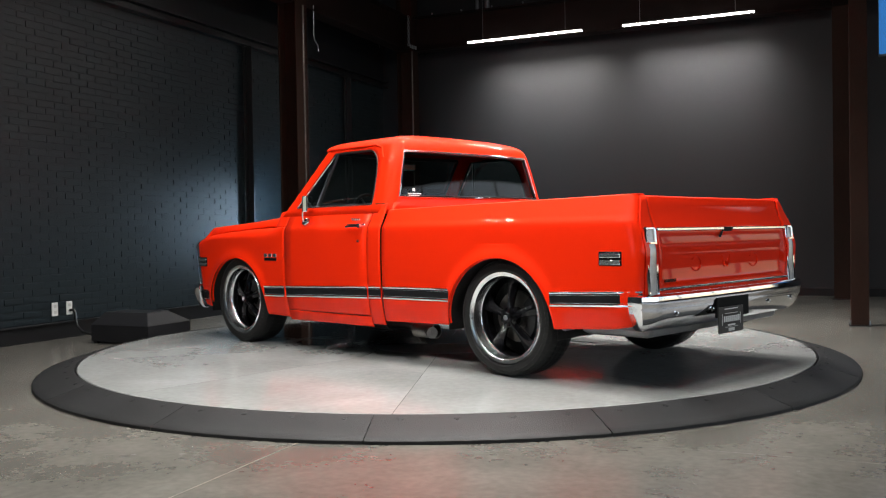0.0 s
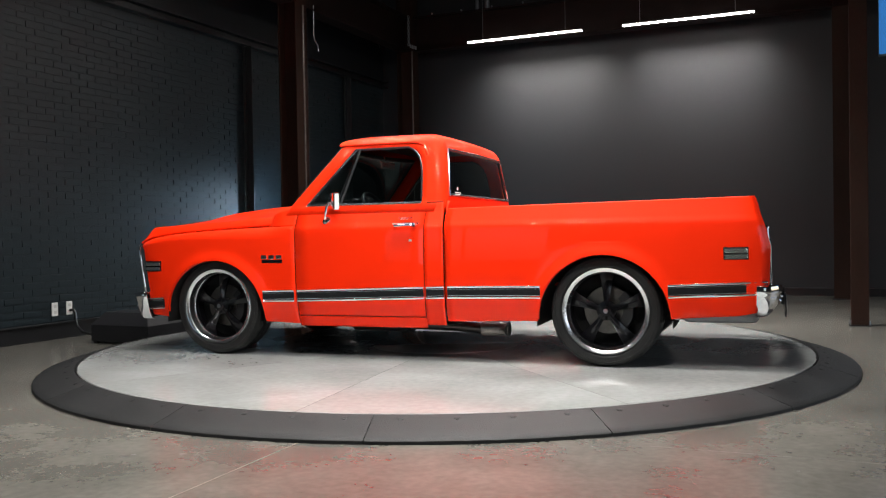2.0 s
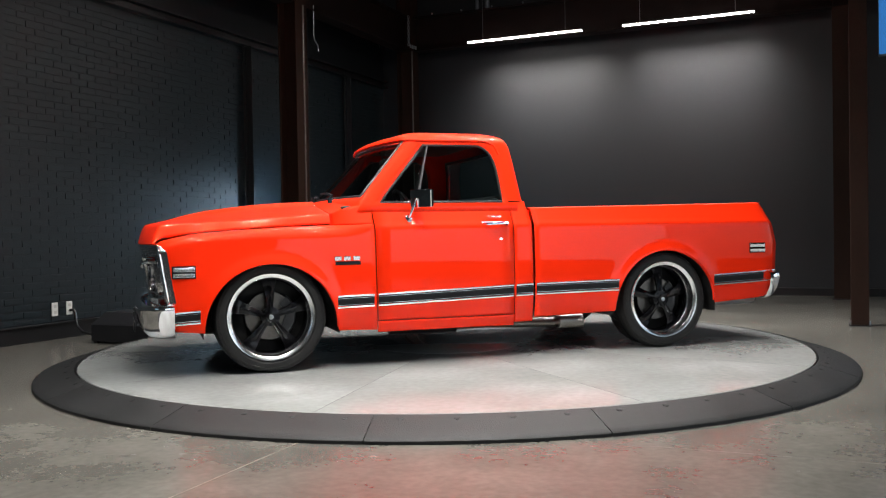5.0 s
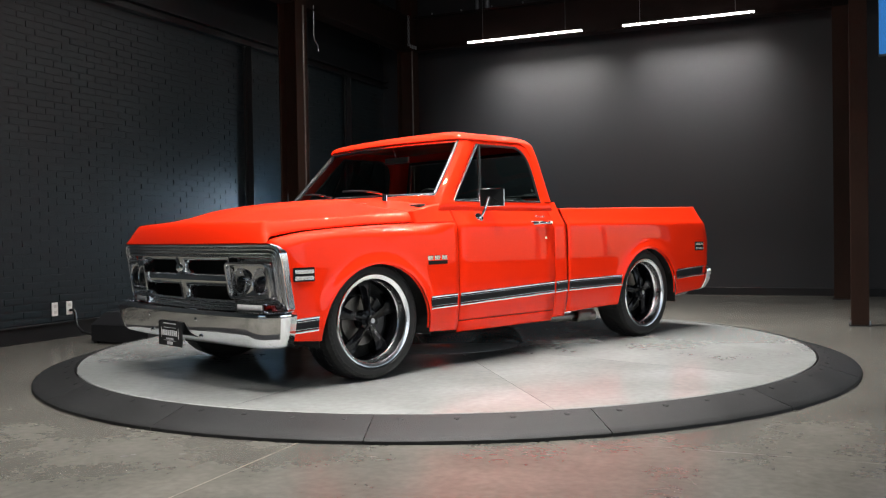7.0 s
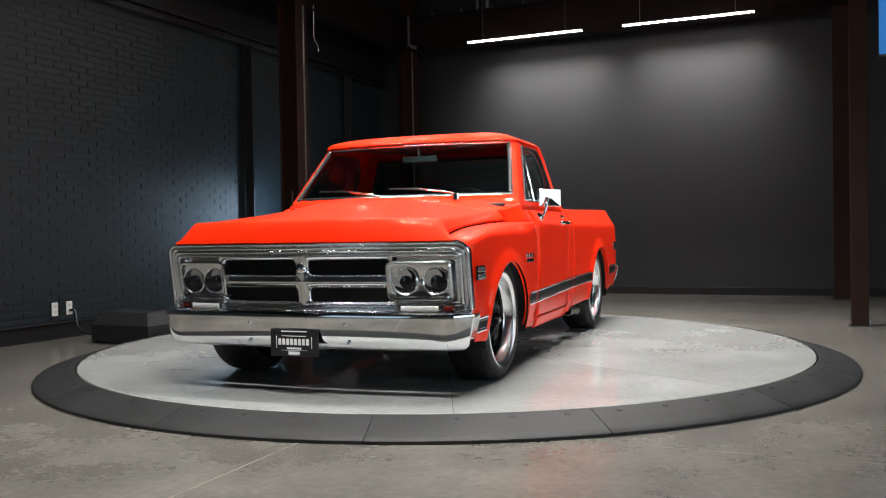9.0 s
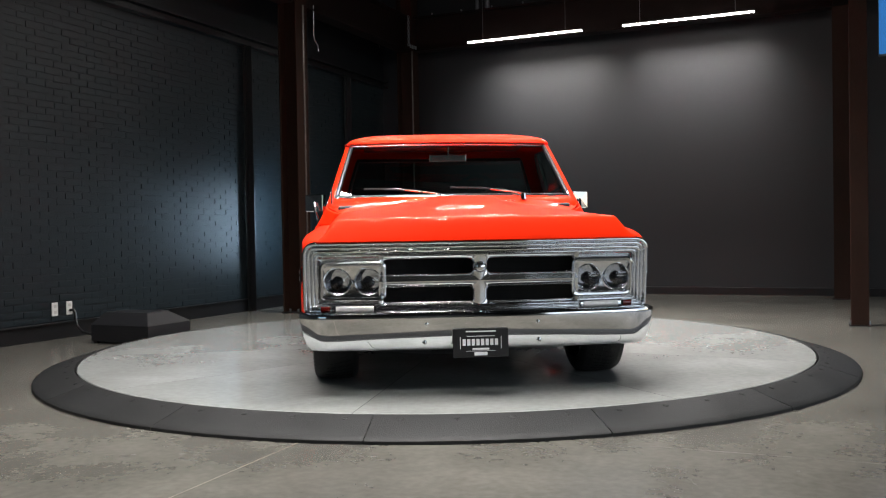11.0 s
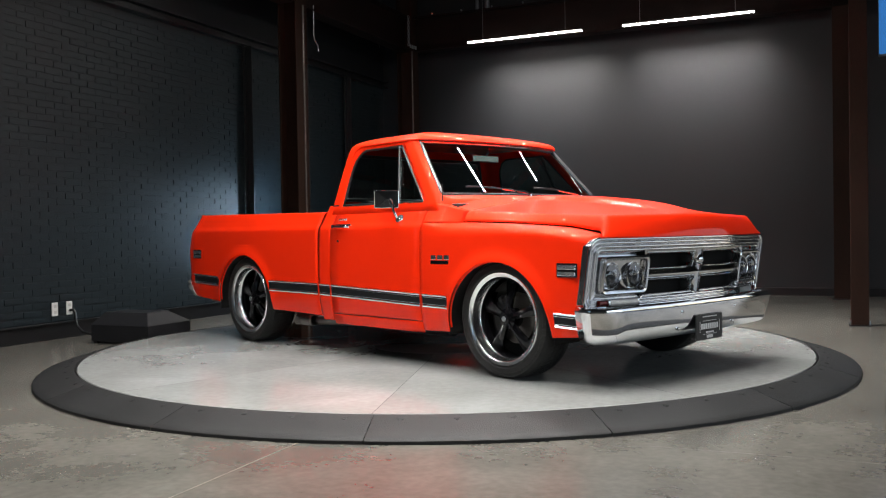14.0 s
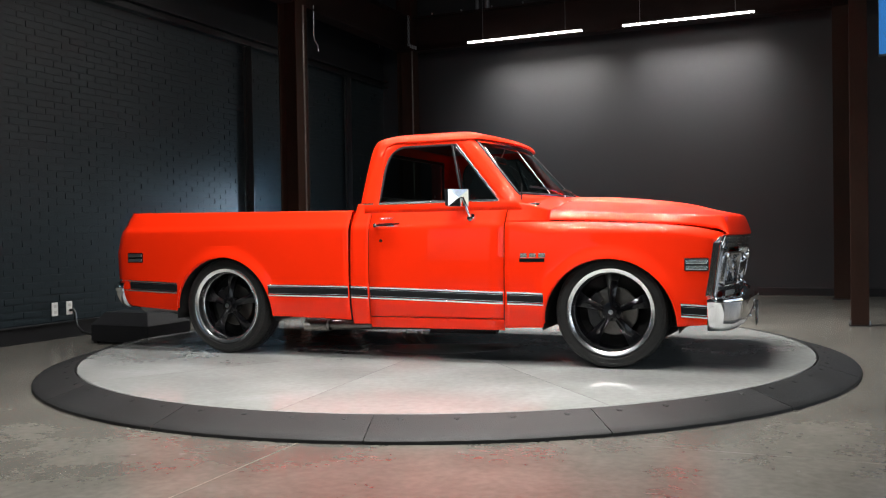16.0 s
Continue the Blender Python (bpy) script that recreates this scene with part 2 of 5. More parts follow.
for a in ((WIN[0], WIN[0] + 0.012, WIN[2], WIN[3]), (WIN[1] - 0.05, WIN[1], WIN[2], WIN[3]), (WIN[0] + 0.012, WIN[1] - 0.05, WIN[2], WIN[2] + 0.05), (WIN[0] + 0.012, WIN[1] - 0.05, WIN[3] - 0.05, WIN[3])):
    box(bm, a[0], a[1], WB + 0.1, WB + 0.16, a[2], a[3])
part("window_frame", bm, SILVER, win, smooth=False)
pane = part("pane", box(B(), WIN[0] + 0.012, WIN[1] - 0.05, WB + 0.125, WB + 0.135, WIN[2] + 0.05, WIN[3] - 0.05), glass("window_glass", (0.9, 0.95, 1)), win, smooth=False)
pane.visible_shadow = False
BLUE = mat("blue_daylight", (0.05, 0.22, 0.55), 0.8, emit=0.9)
back = part("backdrop", box(B(), WIN[0] - 1.5, WIN[1] + 2, WB + 1.5, WB + 1.52, 2.0, 6.0), BLUE, smooth=False)
tagged(room_thing(back), "plain blue daylight behind the window", kind="structure")
# ---- lamps ----
def tube_lamp(name, u0, u1, w, z, power, spread=130, tilt=0, cable=True, label="slim white linear LED lamp hanging on thin cables"):
    """A hanging linear lamp: housing, diffuser, cables; its light comes from an area lamp at the diffuser."""
    mid, ln = (u0 + u1) / 2, u1 - u0
    m = ROOM @ pose(mid, w, z)
    e = tagged(empty(name, m), label, "lamp", "linear lamps")
    part("housing", box(B(), -ln / 2, ln / 2, -0.028, 0.028, 0.006, 0.020), ALU, e, smooth=False, bevel=0.004)
    part("diffuser", box(B(), -ln / 2 + 0.005, ln / 2 - 0.005, -0.015, 0.015, -0.018 if tilt else -0.006, 0.006), LED if tilt else LEDR, e, smooth=False, bevel=0.005)
    if cable:
        for s in (-0.36, 0.36):
            part("cable", tube(B(), [(s * ln, 0, 0.028), (s * ln, 0, TOP - z)], 0.003, 6), GALV, e)
    d = bpy.data.lights.new("linear_light", "AREA")
    d.shape, d.size, d.size_y, d.energy, d.color = "RECTANGLE", ln, 0.024, power, (1.0, 0.975, 0.945)
    d.spread = radians(spread)
    lo = new("linear_light", d)
    lo.matrix_world = m @ pose(0, 0.012 if tilt else 0, -0.021, tilt)
    return e


TP = 68
tube_lamp("linear_lamp", -2.19, -0.42, 6.05, 3.85, 27, 90, 38)
tube_lamp("linear_lamp", 0.157, 1.925, 6.05, 3.85, 22, 90, 38)
for w_ in (2.8, 0.7, -1.4, -3.5):
    for u_ in (-1.3, 1.04):
        tube_lamp("linear_lamp", u_ - 0.885, u_ + 0.885, w_, 3.9, TP * (0.48 if u_ < 0 else 1.1) * (1.5 if w_ > 2 else 1.4 if w_ < -1 and u_ > 0 else 1.0), 140 if w_ < 0 else 112)

# ---- steel frame ----
def h_column(name, u, w, d=0.25, fl=0.25, top=TOP, label="dark rust-brown steel H-section column on the concrete floor", turn=0):
    bm = B()
    box(bm, -fl / 2, fl / 2, -d / 2, -d / 2 + 0.018, 0.012, top)
    box(bm, -fl / 2, fl / 2, d / 2 - 0.018, d / 2, 0.012, top)
    box(bm, -0.007, 0.007, -d / 2 + 0.018, d / 2 - 0.018, 0.012, top)
    e = tagged(empty(name, ROOM @ pose(u, w, 0, 0, 0, turn)), label, "column", "steel columns")
    part("shaft", bm, RUST, e, smooth=False, bevel=0.003)
    part("base_plate", box(B(), -fl / 2 - 0.02, fl / 2 + 0.02, -d / 2 - 0.02, d / 2 + 0.02, 0, 0.012), BASEB, e, smooth=False)
    for sx in (-1, 1):
        for sy in (-0.06, 0.06):
            part("bolt", tube(B(), [(sx * 0.08, sy, 0.012), (sx * 0.08, sy, 0.05)], 0.012, 6), GALV, e)
    return e


CU, CW = (-3.36, 3.02), (3.05, 6.42)
h_column("steel_column", CU[0], CW[0], 0.26, 0.26, turn=90)
h_column("steel_column", CU[0] - 0.02, CW[1], 0.26, 0.26, turn=90)
h_column("steel_column", CU[1] + 0.06, CW[0] + 0.02, 0.16, 0.16, turn=0)
h_column("steel_column", CU[1] - 0.06, CW[1] + 0.02, 0.2, 0.2, turn=0)


def i_beam(name, a, b, z0, z1, fl, label):
    """Steel beam between two points of the plan."""
    a, b = Vector((*a, 0)), Vector((*b, 0))
    d = b - a
    bm = B()
    n = d.length
    box(bm, 0, n, -fl / 2, fl / 2, z0, z0 + 0.02)
    box(bm, 0, n, -fl / 2, fl / 2, z1 - 0.02, z1)
    box(bm, 0, n, -0.008, 0.008, z0 + 0.02, z1 - 0.02)
    m = ROOM @ Matrix.Translation(a) @ Matrix.Rotation(math.atan2(d.y, d.x), 4, "Z")
    ob = part(name, bm, BEAMM, smooth=False, bevel=0.003)
    ob.matrix_world = m
    return tagged(ob, label, "beam", "steel beams")


i_beam("steel_beam", (CU[0], CW[0] + 0.14), (CU[0], CW[1] - 0.14), 3.86, 4.40, 0.22, "dark brown steel beam between two columns")
i_beam("steel_beam", (CU[0] + 0.14, CW[1]), (CU[1] - 0.14, CW[1]), 3.86, 4.40, 0.22, "long dark brown steel beam before the back wall")
i_beam("steel_beam", (CU[0], WF + 0.1), (CU[0], CW[0] - 0.14), 3.86, 4.40, 0.22, "dark brown steel beam along the brick wall")
i_beam("steel_beam", (CU[1] - 0.04, CW[0] + 0.12), (CU[1] - 0.04, CW[1] - 0.12), 3.86, 4.40, 0.22, "dark brown steel beam between two columns")

# bolts, chain, loose wires and pipes about the beams
e = tagged(empty("chain", ROOM @ pose(-3.215, 6.13, 3.93)), "galvanised steel chain hanging on the beam", "chain")
for k in range(11):
    ring = [(0.016 * math.cos(q), 0, 0.026 * math.sin(q) + 0.43 - 0.042 * k) for q in np.linspace(0, 2 * math.pi, 11)[:-1]]
    if k % 2:
        ring = [(0, x, z) for x, _, z in ring]
    part("link", tube(B(), ring, 0.006, 6, True), GALV, e)
for k in range(4):
    part("hook", tube(B(), [(0.03 + 0.03 * k, 0, -0.05 - 0.012 * k), (0.03 + 0.03 * k, 0, 0.0 - 0.012 * k)], 0.012, 8), GALV, e)
wire = part("hanging_wire", tube(B(), [(0, 0, 0.55), (0, 0.0, 0.16), (0.01, 0, 0.1), (0.05, 0.01, 0.03), (0.06, 0.01, -0.05)], 0.006, 6), GALV)
wire.matrix_world = ROOM @ pose(-3.262, 3.4, 3.385)
tagged(wire, "short loose light-grey electrical wire end", "wire")
wire = part("hanging_wire", tube(B(), [(0, 0, 0.5), (0, 0, 0.1), (0.02, 0, 0)], 0.006, 6), GALV)
wire.matrix_world = ROOM @ pose(-3.68, 6.0, 3.90)
tagged(wire, "short loose light-grey electrical wire end", "wire")
for k, u in enumerate((-2.17, -2.0)):
    pb = part("upright_pipe", tube(B(), [(u, 6.42, 4.40), (u, 6.42, TOP)], 0.04 if k else 0.03, 12), GALV)
    tagged(room_thing(pb), "upright galvanised pipe above the steel beam", "pipe", "pipes")
# left column's conduit; the second pipe stands in for a lit flange edge
for u, w, r in ((-3.228, 3.09, 0.014), (-3.245, 6.30, 0.013)):
    pb = part("upright_pipe", tube(B(), [(u, w, 0.012), (u, w, 3.86)], r, 10), STEELD)
    tagged(room_thing(pb), "thin upright steel pipe along the bright edge of the rusty column", "pipe", "pipes")
for k in range(9):
    bo = part("beam_bolt", tube(B(), [(0, 0, 0), (0, 0, 0.035)], 0.015, 6), GALV)
    bo.matrix_world = ROOM @ (pose(CU[0] + 0.08, 3.6 + 0.33 * k, 4.40) if k < 5 else pose(-2.9 + 0.5 * (k - 5), CW[1] - 0.08, 4.40))
    tagged(bo, "galvanised bolt end on the steel beam", "bolt", "beam bolts")

# cool fill strip added out of sight behind the left column, which washes the brick wall
strip = part("fill_strip", box(B(), -0.012, 0.012, -0.03, 0.03, 0.75, 1.6), COOLFILL, smooth=False)
strip.matrix_world = ROOM @ pose(CU[0] - 0.16, CW[0] + 0.42, 0)
tagged(strip, "unseen cool fill strip, added upright behind the column", "lamp")

# ---- left wall: base channel, top ledge, uprights, sockets ----
bb = B()
box(bb, UL, UL + 0.03, WF, WB, 0.0, 0.15)
box(bb, UL, UL + 0.05, WF, WB, 0.15, 0.165)
tagged(room_thing(part("baseboard_left", bb, BASEB, smooth=False, bevel=0.003)), "black steel channel along the foot of the brick wall", kind="structure")
bb = B()
box(bb, UL, WIN[0], WB - 0.03, WB, 0.0, 0.11)
box(bb, WIN[0], UR, WB - 0.03, WB, 0.0, 0.11)
tagged(room_thing(part("baseboard_back", bb, BASEB, smooth=False, bevel=0.003)), "black baseboard along the back wall", kind="structure")
bb = B()
box(bb, UL, UL + 0.10, WF, WB, 3.43, 3.45)
box(bb, UL, UL + 0.02, WF, WB, 3.45, 3.53)
box(bb, UL, UL + 0.10, WF, WB, 3.53, 3.55)
tagged(room_thing(part("trim_left", bb, BASEB, smooth=False)), "black steel channel along the brick wall", kind="structure")
slab("wall_left_upper", (UL - 0.01, UL + 0.004, WF, WB, 3.55, TOP), DARKW, "dark blue-black upper wall")
for w in (3.06, 5.65):
    up = B()
    box(up, UL + 0.052, UL + 0.07, w - 0.06, w + 0.06, 0.0, 3.425)
    box(up, UL + 0.07, UL + 0.15, w - 0.009, w + 0.009, 0.0, 3.425)
    tagged(room_thing(part("wall_post", up, BASEB, smooth=False, bevel=0.003)), "black steel T-shaped upright standing against the brick wall", "post", "wall posts")


def socket(w, z, plug):
    e = tagged(empty("wall_socket", ROOM @ pose(UL, w, z)), "white wall socket on black brick, plug inserted" if plug else "white wall socket plate on black brick, empty", "socket", "wall sockets")
    part("plate", box(B(), 0.0, 0.012, -0.036, 0.036, -0.066, 0.066), WHITE, e, smooth=False, bevel=0.004)
    for dz in (-0.03, 0.03):
        part("outlet", box(B(), 0.0125, 0.015, -0.014, 0.014, dz - 0.014, dz + 0.014), mat("socket_grey", (0.55, 0.55, 0.53), 0.4), e, smooth=False)
    return e


socket(-0.07, 0.292, False)
socket(0.11, 0.292, True)
cb = part("power_cable", tube(B(), [(UL + 0.02, 0.11, 0.27), (UL + 0.06, 0.11, 0.275), (UL + 0.085, 0.11, 0.25), (UL + 0.09, 0.11, 0.18), (UL + 0.12, 0.10, 0.11), (UL + 0.22, 0.07, 0.06), (UL + 0.40, 0.03, 0.045), (UL + 0.63, 0.0, 0.045)], 0.014, 10), BLACK)
tagged(room_thing(cb), "thick black power cable from the socket to the drive box", "cable")

# the drive box by the wall
bx = tagged(empty("drive_box", ROOM @ pose(-3.18, 0.07, 0)), "black powder-coated steel cover box with sloping top", "drive box")
BW, BL = 0.34, 0.29
part("body", box(B(), -BW, BW, -BL, BL, 0.02, 0.174), BOXM, bx, smooth=False, bevel=0.004)
bm = B()
lo = [bm.verts.new((sx * BW, sy * BL, 0.174)) for sx, sy in ((-1, -1), (1, -1), (1, 1), (-1, 1))]
hi = [bm.verts.new((sx * BW - (0.14 if sx > 0 else -0.03), sy * (BL - 0.15), 0.28)) for sx, sy in ((-1, -1), (1, -1), (1, 1), (-1, 1))]
for k in range(4):
    bm.faces.new((lo[k], lo[(k + 1) % 4], hi[(k + 1) % 4], hi[k]))
bm.faces.new(hi)
bm.faces.new(lo[::-1])
part("lid", bm, BOXM, bx, smooth=False, bevel=0.004)
for sx in (-1, 1):
    for sy in (-1, 1):
        part("foot", box(B(), sx * (BW - 0.03) - 0.02, sx * (BW - 0.03) + 0.02, sy * (BL - 0.04) - 0.02, sy * (BL - 0.04) + 0.02, 0, 0.02), BASEB, bx, smooth=False)

# saw cuts in the floor
cut = part("floor_joint", box(B(), -0.003, 0.003, -4.5, 0, 0.0, 0.0012), mat("joint_filler", (0.17, 0.145, 0.11), 0.6, 0, 0.3, 9), smooth=False)
cut.matrix_world = Matrix.Translation((-0.70, -2.91, 0)) @ Matrix.Rotation(math.atan2(0.87, 0.35) - math.pi / 2, 4, "Z")
tagged(cut, "thin filled saw cut in the concrete floor", kind="structure")

cut = part("floor_joint", box(B(), -0.002, 0.002, -2.6, 0, 0.0, 0.001), mat("dark_joint", (0.06, 0.052, 0.043), 0.6, 0, 0.3, 9), smooth=False)
cut.matrix_world = Matrix.Translation((0.91, -3.098, 0)) @ Matrix.Rotation(math.atan2(0.369, -0.88) - math.pi / 2, 4, "Z")
tagged(cut, "thin dark saw cut in the concrete floor", kind="structure")
bm = B()
srng = random.Random(11)
for x, y, r in ((-1.45, -3.124, 0.013), (-1.416, -3.096, 0.008), (-1.191, -3.101, 0.012), (-1.128, -3.125, 0.008), (-0.38, -3.195, 0.010), (1.4, -3.55, 0.006), (2.2, -2.4, 0.01), (-2.9, -1.4, 0.01)):
    ring_ = [(x + 1.6 * r * srng.uniform(0.7, 1.2) * math.cos(q), y + r * srng.uniform(0.7, 1.2) * math.sin(q), 0.0008) for q in np.linspace(0, 2 * math.pi, 13)[:-1]]
    bm.faces.new([bm.verts.new(p) for p in ring_])
tagged(part("floor_stains", bm, mat("dark_floor_stain", (0.04, 0.034, 0.028), 0.5, 0, 0.3, 60), smooth=False), "small dark stains on the concrete floor", "stains", kind="stuff")

# ---- turntable ----
RI, RO = 2.7377, 3.0078
table = tagged(empty("turntable", pose(0, 0, 0)), "round light concrete turntable, turning under the truck", "turntable")
bm = B()
lathe(bm, [(0.001, 0.04), (RI - 0.004, 0.04), (RI - 0.004, 0.0), (0.001, 0.0)], (0, 0, 0), "z", 96)
part("core", bm, UNDER, table)
NW = 10
bm = B()
a0, a1 = 0.0, 2 * math.pi / NW
rr = [0.02, 0.7, 1.4, 2.1, RI - 0.012, RI - 0.006]
g = 0.0022
rows = []
for r in rr:
    z = H if r < RI - 0.007 else H - 0.005
    rows.append([(r * math.cos(q), r * math.sin(q), z) for q in np.linspace(a0 + g / max(r, 0.05), a1 - g / max(r, 0.05), 13)])
rows.append([(x, y, 0.04) for x, y, _ in rows[-1]])
rows.insert(0, [(x, y, 0.041) for x, y, _ in rows[0]])
vs = grid(bm, rows)
wedge = part("slab", bm, DISC, table)
wedge.rotation_euler = (0, 0, radians(21.1))
for k in range(1, NW):
    w2 = new("slab", wedge.data)
    w2.parent = table
    w2.rotation_euler = (0, 0, radians(21.1 + 36 * k))

part("centre_plate", lathe(B(), [(0.001, H + 0.003), (0.575, H + 0.003), (0.58, H + 0.001), (0.58, H - 0.02)], (0, 0, 0), "z", 72), DISC, table, "round plate over the turntable's hub")

ring = tagged(empty("turntable_ramp", pose(0, 0, 0)), "ring of dark grey ramp plates round the turntable", "ramp")
bm = B()
st = 2 * math.pi / 16
rows = []
for r, z in ((RI + 0.006, 0.0), (RI + 0.006, H - 0.004), (RI + 0.012, H), (RI + 0.05, H - 0.006), (RO - 0.05, 0.034), (RO - 0.006, 0.022), (RO, 0.016), (RO, 0.0)):
    rows.append([(r * math.cos(q), r * math.sin(q), z) for q in np.linspace(0.0007, st - 0.0007, 14)])
grid(bm, rows)
plate = part("ramp_plate", bm, RAMP, ring)
plate.rotation_euler = (0, 0, radians(-97.5))
bm = B()
lathe(bm, [(0.001, 0.006), (0.010, 0.006), (0.0165, 0.003), (0.018, -0.004)], (0, 0, 0), "z", 14)
bolt = part("bolt", bm, RAMP, ring)
for k in range(16):
    if k:
        p2 = new("ramp_plate", plate.data)
        p2.parent = ring
        p2.rotation_euler = (0, 0, radians(-97.5 + 22.5 * k))
    for j in range(4):
        q = radians(-97.5 + 22.5 * k + 2.85 + 5.6 * j)
        b2 = bolt if not (k or j) else new("bolt", bolt.data)
        b2.parent = ring
        b2.location = (2.80 * math.cos(q), 2.80 * math.sin(q), 0.0775)
        b2.rotation_euler = (0, 0.27, q)
# ---- the truck ----
# x forward, y to its left, z from the floor; the wheels stand at H
truck = tagged(empty("pickup_truck", pose(0, 0, H)), "glossy orange-red vintage pickup truck, chrome trim, on a turntable", "pickup truck")
OFF = Vector((0.039, -0.005, -H))


def tp(name, bm, material, label="", parent=None, **k):
    ob = part(name, bm, material, parent or truck, label, **k)
    if not parent:
        ob.location = OFF
    return ob


SIDE = [(0.30, 0.915), (0.36, 0.935), (0.42, 0.950), (0.50, 0.963), (0.62, 0.971), (0.78, 0.973), (0.92, 0.971), (0.99, 0.968), (1.02, 0.964), (1.036, 0.956), (1.052, 0.945), (1.07, 0.935), (1.12, 0.908), (1.17, 0.882), (1.20, 0.87)]
ARCHF, ARCHR = (1.455, 0.372, 0.424), (-1.452, 0.392, 0.426)
STR = [(-2.45, 0.606), (-1.85, 0.583), (-0.39, 0.569), (0.77, 0.537), (1.05, 0.532), (1.97, 0.470), (2.1, 0.462)]


def ys(z):
    return smooth_ip(z, SIDE)


def arch(x, a):
    d = abs(x - a[0]) / a[2]
    return a[1] + a[2] * math.sqrt(max(0.0, 1 - d * d)) if d < 1 else -1


def arch_cols(a, x0, x1):
    c = [a[0] + a[2] * math.cos(q) for q in np.linspace(0, math.pi, 57)]
    return [x for x in c if min(x0, x1) < x < max(x0, x1)]


def lip(a, s, zlow0, zlow1, out=0.006):
    """The rolled edge round a wheel opening."""
    pts = []
    for q in np.linspace(-0.08, math.pi + 0.08, 40):
        x, z = a[0] + (a[2] + 0.004) * math.cos(q), a[1] + (a[2] + 0.004) * math.sin(q)
        pts.append((x, s * (ys(max(z, 0.36)) + out - 0.006), z))
    return [p for p in pts if p[2] > (zlow0 if p[0] > a[0] else zlow1)]


def flare(x, z, a):
    """The body swells softly round a wheel opening."""
    d = math.hypot(x - a[0], z - a[1]) - a[2]
    return 0.022 * math.exp(-(d / 0.055) ** 2) if d > -0.02 else 0.022


def xdoor(z):
    return ip(z, [(0.33, 0.753), (0.38, 0.755), (0.56, 0.766), (1.0, 0.772), (1.19, 0.78)])


def ftop(x):
    """Upper edge of the fender: half width and height."""
    z = smooth_ip(x, [(0.78, 1.040), (1.12, 1.036), (1.49, 1.022), (1.92, 0.992), (2.1, 0.962), (2.2, 0.935)])
    return smooth_ip(x, [(0.77, 0.952), (0.88, 0.925), (0.97, 0.872), (1.05, 0.838), (1.12, 0.835), (2.2, 0.835)]), z


def ctop(x):
    """Upper edge of the cowl's side."""
    return smooth_ip(x, [(0.77, 0.880), (0.90, 0.858), (1.0, 0.812), (1.045, 0.787)]), smooth_ip(x, [(0.77, 1.174), (0.90, 1.163), (1.0, 1.135), (1.045, 1.116)])


def cowl_side(s):
    bm = B()
    rows = []
    for x in np.linspace(0.778, 1.043, 14):
        (y0, z0), (y1, z1) = ftop(x), ctop(x)
        f = min(1, max(0, (1.043 - x) / 0.26)) ** 0.7
        row = []
        for k in range(9):
            t = k / 8
            z = z0 + (z1 - z0) * t
            dx = (xdoor(z) + 0.004 - 0.778) * (0.9 - x) / 0.122 if x < 0.9 else 0
            row.append((x + dx, s * ((1 - f) * (y0 + (y1 - y0) * t) + f * ys(z)), z))
        rows.append(row)
    grid(bm, rows)
    return tp("cowl_side", bm, PAINT, thick=0.004)


def fender(s):
    x0, x1 = 0.778, 2.165
    xs = sorted(set(list(np.linspace(x0, 1.0, 7)) + [1.025] + arch_cols(ARCHF, x0, x1) + list(np.linspace(1.885, x1, 10))))
    bm = B()
    rows = []
    for x in xs:
        zb = max(arch(x, ARCHF), ip(x, [(0.78, 0.335), (1.0, 0.345), (1.9, 0.372), (2.2, 0.386)]))
        if ARCHF[0] - ARCHF[2] - 0.06 < x < ARCHF[0] - ARCHF[2]:
            zb = max(zb, 0.335)
        yt, zt = ftop(x)
        zk = min(0.95, zt - 0.055)
        rear = min(1.0, max(0.0, (1.05 - x) / 0.26))
        col = []
        for k in range(44):
            z = zb + (zk - zb) * k / 43
            col.append([x, ys(z) + flare(x, z, ARCHF), z])
        yk = ys(zk)
        for k in range(1, 15):
            q = math.pi / 2 * k / 14
            zz = zk + (zt - zk) * ((1 - rear) * math.sin(q) + rear * k / 14)
            col.append([x, (1 - rear) * (yt + (yk - yt) * math.cos(q) ** 0.8) + rear * ys(zz), zz])
        row = []
        for px, py, pz in col:
            if px < 0.9:
                px += (xdoor(pz) + 0.004 - 0.778) * (0.9 - px) / 0.122
            if px > 1.9:
                xf = ip(pz, [(0.36, 2.065), (0.55, 2.09), (0.85, 2.138), (0.90, 2.145), (0.96, 2.15)])
                f = (px - 1.9) / (x1 - 1.9)
                px = 1.9 + f * (xf - 1.9)
                py -= 0.028 * f ** 2.5 + 0.022 * f ** 9
            row.append((px, s * py, pz))
        rows.append(row)
    grid(bm, rows)
    ob = tp("front_fender", bm, PAINT, thick=0.006)
    bm = B()
    tube(bm, lip(ARCHF, s, 0.382, 0.348), 0.007, 8)
    tp("wheel_arch_lip", bm, PAINT, parent=ob)
    return ob


